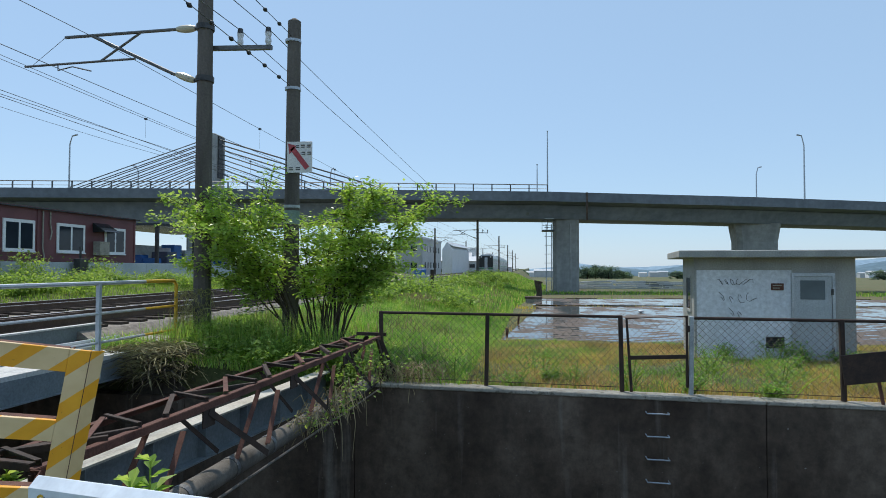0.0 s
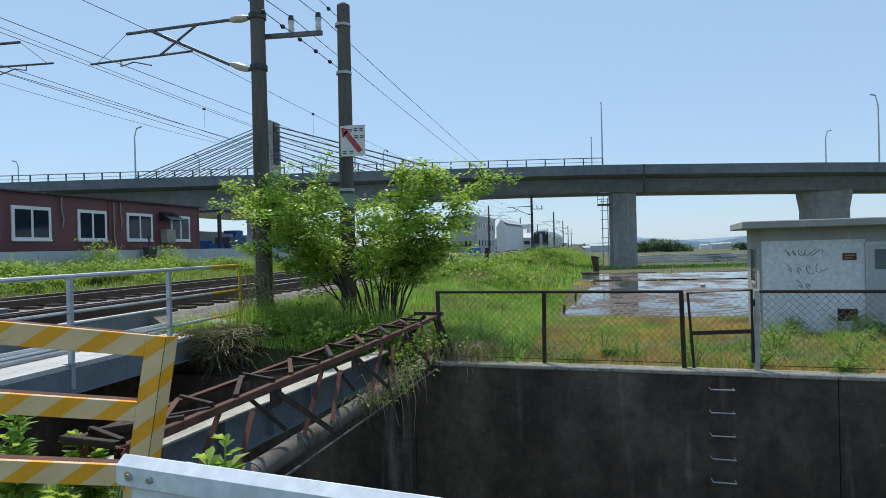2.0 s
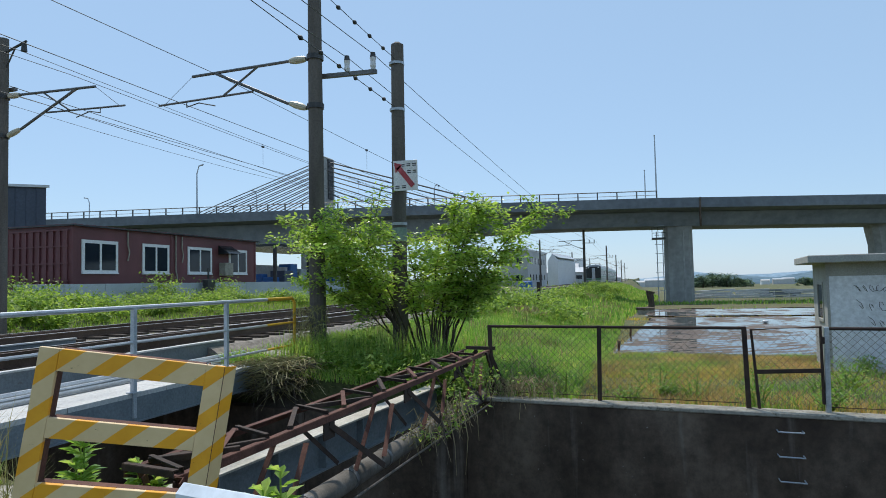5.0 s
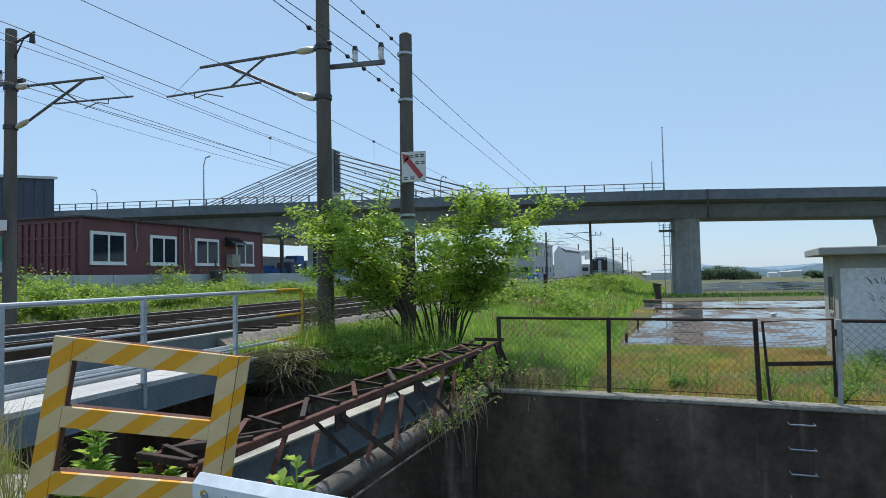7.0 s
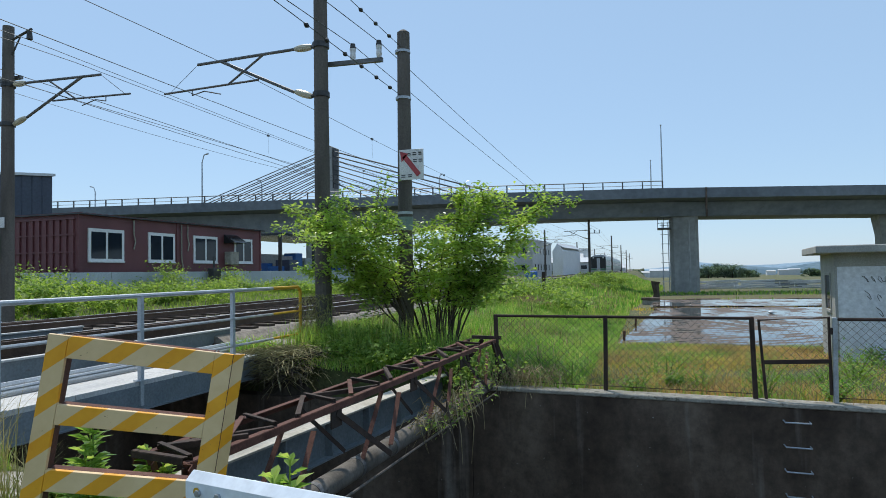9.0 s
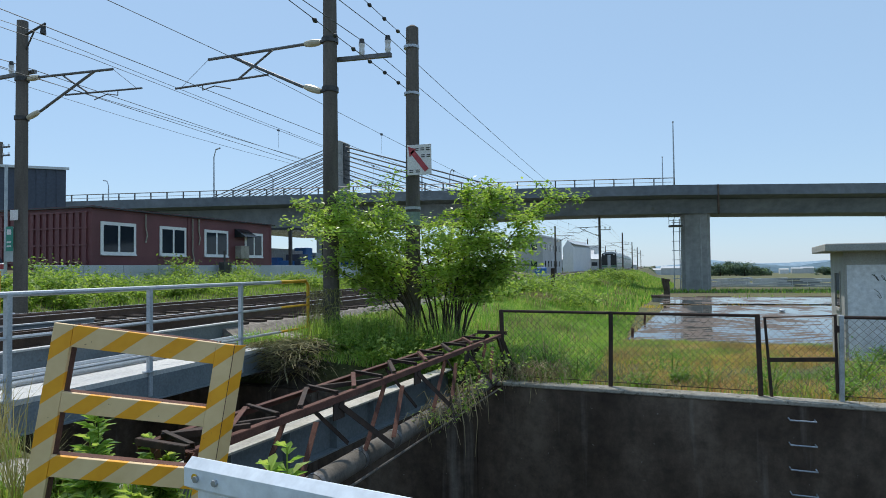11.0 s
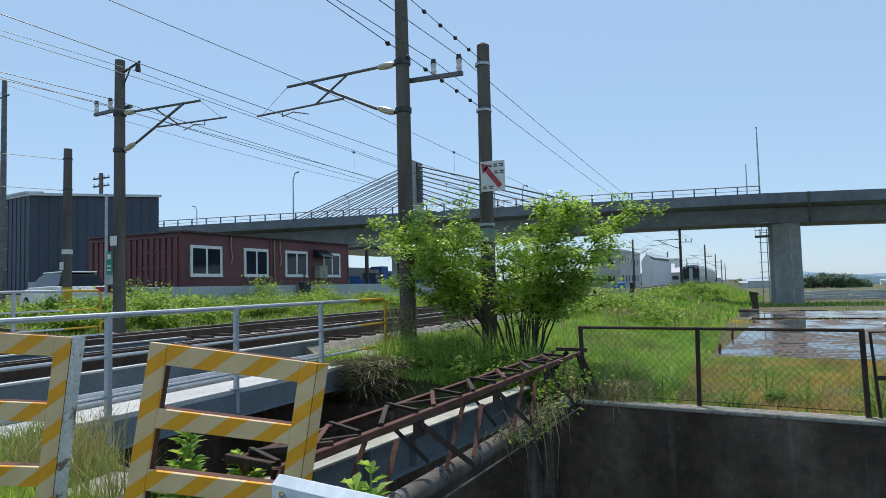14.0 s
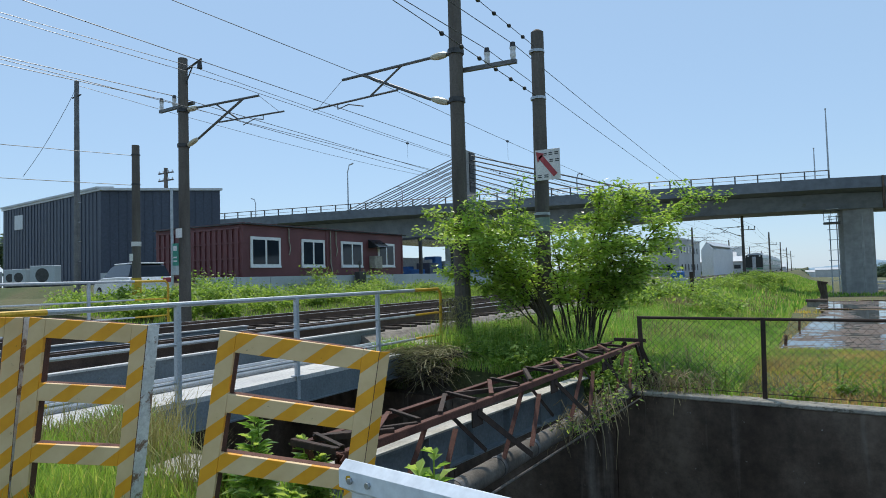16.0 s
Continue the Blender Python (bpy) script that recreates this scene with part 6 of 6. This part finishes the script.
def lawn(name, name_label, xy, hgt, width, mat_name, seed, lean=0.35):
    rg = np.random.default_rng(seed)
    xy = xy[~((xy[:, 0] > -7.3) & (xy[:, 0] < -5.95) & (xy[:, 1] > 10.4) & (xy[:, 1] < 11.35)) | (hgt > 0.7)]
    z = np.array([height(a, b) - 0.04 for a, b in xy])
    hh = hgt * (0.75 + 0.5 * np.array([noise.noise((a * 0.6, b * 0.6, seed)) for a, b in xy]))
    return tagged(part(name, blades(xy, z, np.maximum(hh, 0.04), width, rg, lean), mat_name), name_label, "grass", kind="stuff")


def in_shed(x, y):
    u, w = (x - 3.28) * 0.9925 - (y - 13.2) * 0.122, (x - 3.28) * 0.122 + (y - 13.2) * 0.9925
    return -0.05 < u < 2.9 and -0.05 < w < 2.1


straw_ok = lambda x, y: far_edge(x) + 0.27 < y
on_far = lambda x, y: y > far_edge(x) + 0.27 and not in_shed(x, y)
rg = np.random.default_rng(1)
warm = lambda x, y: on_far(x, y) and noise.noise((x * 0.35, y * 0.35, 1.7)) + 0.06 * (x - 0.6) > -0.14
cool = lambda x, y: on_far(x, y) and noise.noise((x * 0.35, y * 0.35, 1.7)) + 0.09 * (x - 0.2) < -0.02
lawn("meadow_grass", "ripening yellow and orange meadow grass behind the fence", scatter(75000, -1.6, 13, 8.0, 19.4, rg, warm), 0.17, 0.005, "meadow", 2, 0.7)
lawn("green_grass", "fresh green grass behind the fence", scatter(56000, -3.5, 13, 8.2, 19.4, rg, cool), 0.2, 0.006, "grass", 3, 0.95)
lawn("bank_grass", "green grass on the rail bank", scatter(86000, -7.0, -0.9, 8.8, 28, rg, lambda x, y: y > far_edge(x) + 0.12), 0.34, 0.008, "grass", 4, 0.95)
lawn("far_bank_grass", "long grass on the far rail bank", scatter(34000, -7.0, 2.5, 26, 180, rg, lambda x, y: x < -0.9 + max(0, (y - 38) * 0.06) and rg.random() < 40 / y), 0.55, 0.05, "grass", 5)
lawn("bank_tufts", "thick bright tufts of long grass on the bank", scatter(26000, -6.6, -0.9, 9.4, 40, rg, lambda x, y: y > far_edge(x) + 0.4, 0.2, 130), 0.5, 0.007, "grass", 21, 0.8)
lawn("bank_seed_heads", "pale feathery dry patch on the bank", scatter(3600, -6.2, -3.2, 26, 37, rg, None, 0.55, 6), 0.55, 0.012, "straw", 22, 0.7)
lawn("fence_tufts", "green and yellowing tufts behind the fence", scatter(5500, -1.9, 8, 8.7, 15, rg, on_far, 0.1, 70), 0.24, 0.005, "grass", 23, 0.8)
lawn("tall_bank_grass", "tall straw-coloured grass tufts on the bank", scatter(4200, -6.6, -1.4, 10.5, 60, rg, None, 0.4, 60), 0.62, 0.012, "straw", 6)
lawn("field_margin_grass", "green margin of the paddy fields", scatter(16000, -1.2, 50, 38.4, 46, rg, lambda x, y: abs(y - 39.2 - 0.08 * x) < 0.7), 0.3, 0.03, "meadow", 7)
lawn("bridge_margin_grass", "grass below the elevated road", scatter(16000, -4, 70, 48, 76, rg, lambda x, y: abs(y - 50 - 0.08 * x) < 0.9 or y > 66), 0.45, 0.05, "grass", 8)
lawn("track_grass", "green grass tufts beside the tracks", scatter(24000, -7.6, -6.2, 10.3, 60, rg), 0.26, 0.012, "grass", 9)
lawn("middle_grass", "grass between the tracks", scatter(12000, -11.0, -10.1, 11.0, 50, rg, None, 0.6, 70), 0.26, 0.012, "grass", 10)
lawn("verge_grass", "grass along the far track", scatter(30000, -21.2, -14.5, 8.5, 45, rg, lambda x, y: y > far_edge(x) + 0.4), 0.24, 0.016, "weed", 11)
lawn("pole_reeds", "tall green and dry grass round the poles", scatter(3200, -6.4, -2.9, 9.9, 11.3, rg, lambda x, y: y > far_edge(x) + 0.35, 0.25, 34), 0.8, 0.006, "grass", 12, 0.25)
lawn("dry_reeds", "dry pale stalks round the poles", scatter(520, -6.5, -4.2, 10.5, 11.6, rg, None, 0.22, 14), 1.15, 0.004, "straw", 13, 0.2)
near_ok = lambda x, y: y < near_edge(x) - 0.05 and not (-4.62 < x < -3.22 and 3.0 < y < 3.8)
lawn("near_grass", "green grass round the barriers", scatter(16000, -6.2, -2.3, 1.6, 4.2, rg, near_ok), 0.34, 0.006, "grass", 14, 0.5)
lawn("near_straw", "dry bent stalks in the grass by the barriers", scatter(2400, -6.2, -3.3, 2.7, 4.15, rg, near_ok, 0.2, 20), 0.75, 0.004, "straw", 15, 0.7)
lawn("edge_grass", "grass on the near canal edge", scatter(2500, -2.6, 1.4, 1.6, 2.9, rg, lambda x, y: near_edge(x) - 0.5 < y < near_edge(x) - 0.04), 0.2, 0.006, "grass", 16, 0.5)

lawn("meadow_straw", "dry pale stalks in the meadow", scatter(16000, -2.4, 13, 8.2, 19.4, rg, on_far), 0.26, 0.0035, "straw", 17, 0.5)
lawn("paddy_edge_growth", "reddish-brown dry growth along the paddy edge", scatter(14000, -1.8, 12, 15.5, 38, rg, lambda x, y: abs(x + 1.25 - (y - 19) * 0.07) < 0.45 or (18.6 < y < 19.6 and x > -1.2)), 0.16, 0.012, "rusty", 19)
lawn("meadow_patches", "orange-brown patches in the meadow", scatter(66000, -1.7, 11, 8.2, 17, rg, lambda x, y: on_far(x, y) and noise.noise((x * 0.5, y * 0.6, 9.1)) > -0.12), 0.2, 0.0055, "rusty", 20, 0.7)
lawn("coping_grass", "grass hanging over the wall coping", scatter(5000, -2.4, 9, 7.6, 9.3, rg, lambda x, y: far_edge(x) + 0.1 < y < far_edge(x) + 0.3), 0.14, 0.005, "meadow", 18, 0.9)
# leafy weeds and scrub
def scrub(name, name_label, spots, size, leaf, mat_name, seed, per=70):
    rg2 = np.random.default_rng(seed)
    for x, y, s in spots:
        t = thing(name, name_label, "bush", name_label, at=pose(x, y, height(x, y)))
        stems = Geo()
        cs = []
        for _ in range(7):
            e = np.array([rg2.normal(0, 0.32 * s), rg2.normal(0, 0.32 * s), s * size * rg2.uniform(0.45, 1.0)])
            stems.tube([(e[0] * 0.15, e[1] * 0.15, -0.05), (e[0] * 0.6, e[1] * 0.6, e[2] * 0.6), tuple(e)], [0.012, 0.009, 0.004], 4)
            for u in (0.45, 0.65, 0.85, 1.0):
                cs.append(e * np.array([u, u, u]))
        tagged(part("stem", stems, "weed", t), kind="stuff")
        tagged(part("foliage", leaf_cloud(cs, per // 4, (0.13 * s, 0.13 * s, 0.1 * s), leaf, rg2), mat_name, t), kind="stuff")


rs = random.Random(3)
spots = []
for k in range(60):
    x, y = rs.uniform(-20.8, -16.2), rs.uniform(10.8, 32)
    spots.append((x, y, rs.uniform(0.8, 1.5)))
scrub("trackside_bush", "low green bush along the tracks", spots, 0.4, 0.12, "weed", 41, 90)
scrub("trackside_bush", "low green bush along the tracks", [(-20.7, 24.2, 1.9), (-20.5, 28.6, 1.9), (-20.6, 17.5, 1.7), (-18.4, 15.2, 1.2), (-17.6, 13.2, 1.1), (-15.9, 12.6, 1.1), (-16.5, 11.5, 1.1), (-17.0, 14.2, 1.3), (-18.5, 12.5, 1.2), (-15.7, 14.0, 1.0), (-19.4, 14.4, 1.3), (-18.0, 17.0, 1.2), (-17.2, 19.5, 1.1)], 0.62, 0.13, "weed", 42, 130)
scrub("bank_bush", "small leafy bush on the rail bank", [(rs.uniform(-6.5, -2.6), rs.uniform(24, 110), rs.uniform(0.9, 1.9)) for _ in range(60)], 0.6, 0.16, "weed", 43, 80)
scrub("meadow_weed", "leafy weed in the meadow", [(0.3, 9.7, 0.3), (2.15, 9.05, 0.45), (3.05, 8.8, 0.4), (3.7, 12.6, 0.5), (4.5, 12.5, 0.7), (5.0, 12.5, 0.6), (5.6, 12.3, 0.5), (-1.5, 9.4, 0.4)], 0.6, 0.045, "grass", 44, 90)
rs = random.Random(17)
weeds = [(x, rs.uniform(far_edge(x) + 0.45, 11.6), rs.uniform(0.35, 0.75)) for x in [rs.uniform(-1.8, 4.6) for _ in range(16)]]
scrub("meadow_weed", "leafy weed in the meadow", weeds, 0.62, 0.035, "grass", 46, 60)
scrub("pole_weed", "leafy weed at the foot of the poles", [(-4.6, 10.4, 0.9), (-5.2, 10.6, 0.8), (-4.0, 10.0, 0.8), (-3.4, 10.1, 0.7), (-5.7, 10.9, 0.7), (-3.0, 9.6, 0.7), (-2.5, 9.3, 0.6), (-4.4, 9.7, 0.7), (-3.8, 9.55, 0.7), (-3.2, 9.4, 0.7), (-5.0, 9.75, 0.7)], 0.6, 0.075, "weed", 45, 90)


def mugwort(x, y, z, tall, seed):
    """A leafy weed: an upright stalk with whorls of long narrow leaves."""
    r2 = random.Random(seed)
    t = thing("leafy_weed", "bright green leafy weed by the barrier", "weed", "leafy weeds", at=pose(x, y, z))
    st, lf = Geo(), Geo()
    for s in range(3):
        ox, oy, hh = r2.uniform(-0.09, 0.09), r2.uniform(-0.07, 0.07), tall * r2.uniform(0.7, 1.0)
        st.tube([(ox * 0.4, oy * 0.4, -0.05), (ox, oy, hh)], [0.007, 0.004], 5)
        for k in range(16):
            u = 0.3 + 0.7 * k / 15
            a = k * 2.4 + r2.uniform(-0.3, 0.3)
            ln = 0.23 * (1.15 - 0.65 * u) * r2.uniform(0.8, 1.2)
            d = Vector((math.cos(a), math.sin(a), 0.35 + 0.5 * u)).normalized()
            sd = Vector((-math.sin(a), math.cos(a), 0))
            p = Vector((ox * u, oy * u, hh * u))
            for b in (-0.5, 0, 0.5):
                dd = (d + sd * b).normalized()
                s2 = dd.cross(Vector((0, 0, 1))).normalized() * ln * 0.14
                l2 = ln * (1 - 0.35 * abs(b) * 2)
                lf.add([tuple(p), tuple(p + dd * l2 * 0.5 + s2), tuple(p + dd * l2 - Vector((0, 0, l2 * 0.3))), tuple(p + dd * l2 * 0.5 - s2)], [(0, 1, 2, 3)])
    part("stalk", st, "weed", t)
    tagged(part("foliage", lf, "leaf", t), kind="stuff")


for x, y, z, tall, sd in ((-2.9, 2.78, 0.2, 0.74, 1), (-2.66, 2.9, 0.2, 0.52, 2), (-3.05, 2.85, 0.2, 0.5, 3), (-1.4, 2.28, 0.2, 0.8, 4), (-2.6, 2.72, 0.2, 0.25, 5), (-2.85, 2.65, 0.2, 0.25, 6), (-3.3, 2.9, 0.2, 0.3, 7)):
    mugwort(x, y, z, tall, sd)


vine = thing("hanging_vine", "leafy vine hanging over the pipe and the end of the wall", "vine")
rgv = np.random.default_rng(77)
vc = [(-2.1 + rgv.normal(0, 0.16), rgv.uniform(7.2, 9.0), 0.32 + rgv.normal(0, 0.11)) for _ in range(40)]
vc += [(-2.15 + rgv.normal(0, 0.12), rgv.uniform(6.1, 7.4), 0.03 + rgv.normal(0, 0.07)) for _ in range(12)]
for k in range(7):
    y = 6.3 + 0.38 * k
    x = -2.2 + rgv.normal(0, 0.1)
    part("stem", Geo().tube([(x - 0.1, y + 0.5, 0.1), (x, y + 0.2, 0.3 + 0.04 * (k % 3)), (x + 0.14, y, -0.1), (x + 0.12 + 0.05 * (k % 2), y - 0.06, -0.3 - 0.1 * (k % 4))], [0.008, 0.007, 0.005, 0.002], 4), "straw" if k % 3 else "bark", vine)
tagged(part("foliage", leaf_cloud(vc, 13, (0.06, 0.12, 0.06), 0.055, rgv), "weed", vine), kind="stuff")


# heap of dead stalks and roots hanging over the far bank
def tangle(name, name_label, cx, cy, cz, rx, ry, rz, n, seed, mat_name="straw", long=1.0, thick=1.0):
    r2 = random.Random(seed)
    g = Geo()
    for _ in range(n):
        a, b = r2.uniform(0, 2 * math.pi), r2.uniform(-0.3, 1.0)
        p = Vector((cx + math.cos(a) * rx * r2.uniform(0.3, 1), cy + math.sin(a) * ry * r2.uniform(0.3, 1), cz + b * rz))
        d = Vector((r2.uniform(-1, 1), r2.uniform(-1, 0.6), r2.uniform(-0.6, 0.4) * (0.35 if long > 1.2 else 1.0))).normalized() * r2.uniform(0.12, 0.3) * long
        g.tube([p, p + d * 0.5 + Vector((0, 0, 0.06)), p + d + Vector((0, -0.04, -0.1 if long < 1.2 else 0.0))], [0.005 * thick, 0.005 * thick, 0.002 * thick], 3, caps=False)
    return tagged(part(name, g, mat_name), name_label, "debris", kind="stuff")


mound = Geo()
vs, fs = [], []
for i in range(9):
    for k in range(16):
        a, b = 2 * math.pi * k / 16, math.pi / 2 * i / 8
        q = 1 + 0.18 * noise.noise((math.cos(a) * 2, math.sin(a) * 2, b * 2))
        vs.append((-5.75 + math.cos(a) * math.cos(b) * 0.85 * q, 9.95 + math.sin(a) * math.cos(b) * 0.6 * q, -0.9 + math.sin(b) * 1.2 * q))
for i in range(8):
    for k in range(16):
        fs.append((i * 16 + k, i * 16 + (k + 1) % 16, (i + 1) * 16 + (k + 1) % 16, (i + 1) * 16 + k))
tagged(part("earth_mound", mound.add(vs, fs), "bark", smooth=True), "dark earth mound on the canal bank", "mound", kind="structure")
tangle("dead_stalks", "heap of dead grey-brown stalks on the bank", -5.95, 9.7, 0.02, 0.72, 0.5, 0.36, 1500, 5, long=2.0, thick=1.25)
tangle("dead_roots", "dark dead roots in the heap on the bank", -5.95, 9.68, -0.05, 0.75, 0.5, 0.36, 700, 15, "bark", long=1.8, thick=1.3)
tangle("pole_vine", "dry vines and stalks clinging to the foot of a pole", -6.0, 10.95, 0.35, 0.3, 0.22, 0.9, 420, 8)
tangle("hanging_roots", "dry roots and vines hanging by the lattice girder", -2.22, 7.0, 0.06, 0.13, 1.2, 0.1, 150, 6, long=0.9)
tangle("fence_foot_straw", "dead stalks at the foot of the fence", -1.75, 9.1, 0.03, 0.6, 0.1, 0.22, 260, 7)
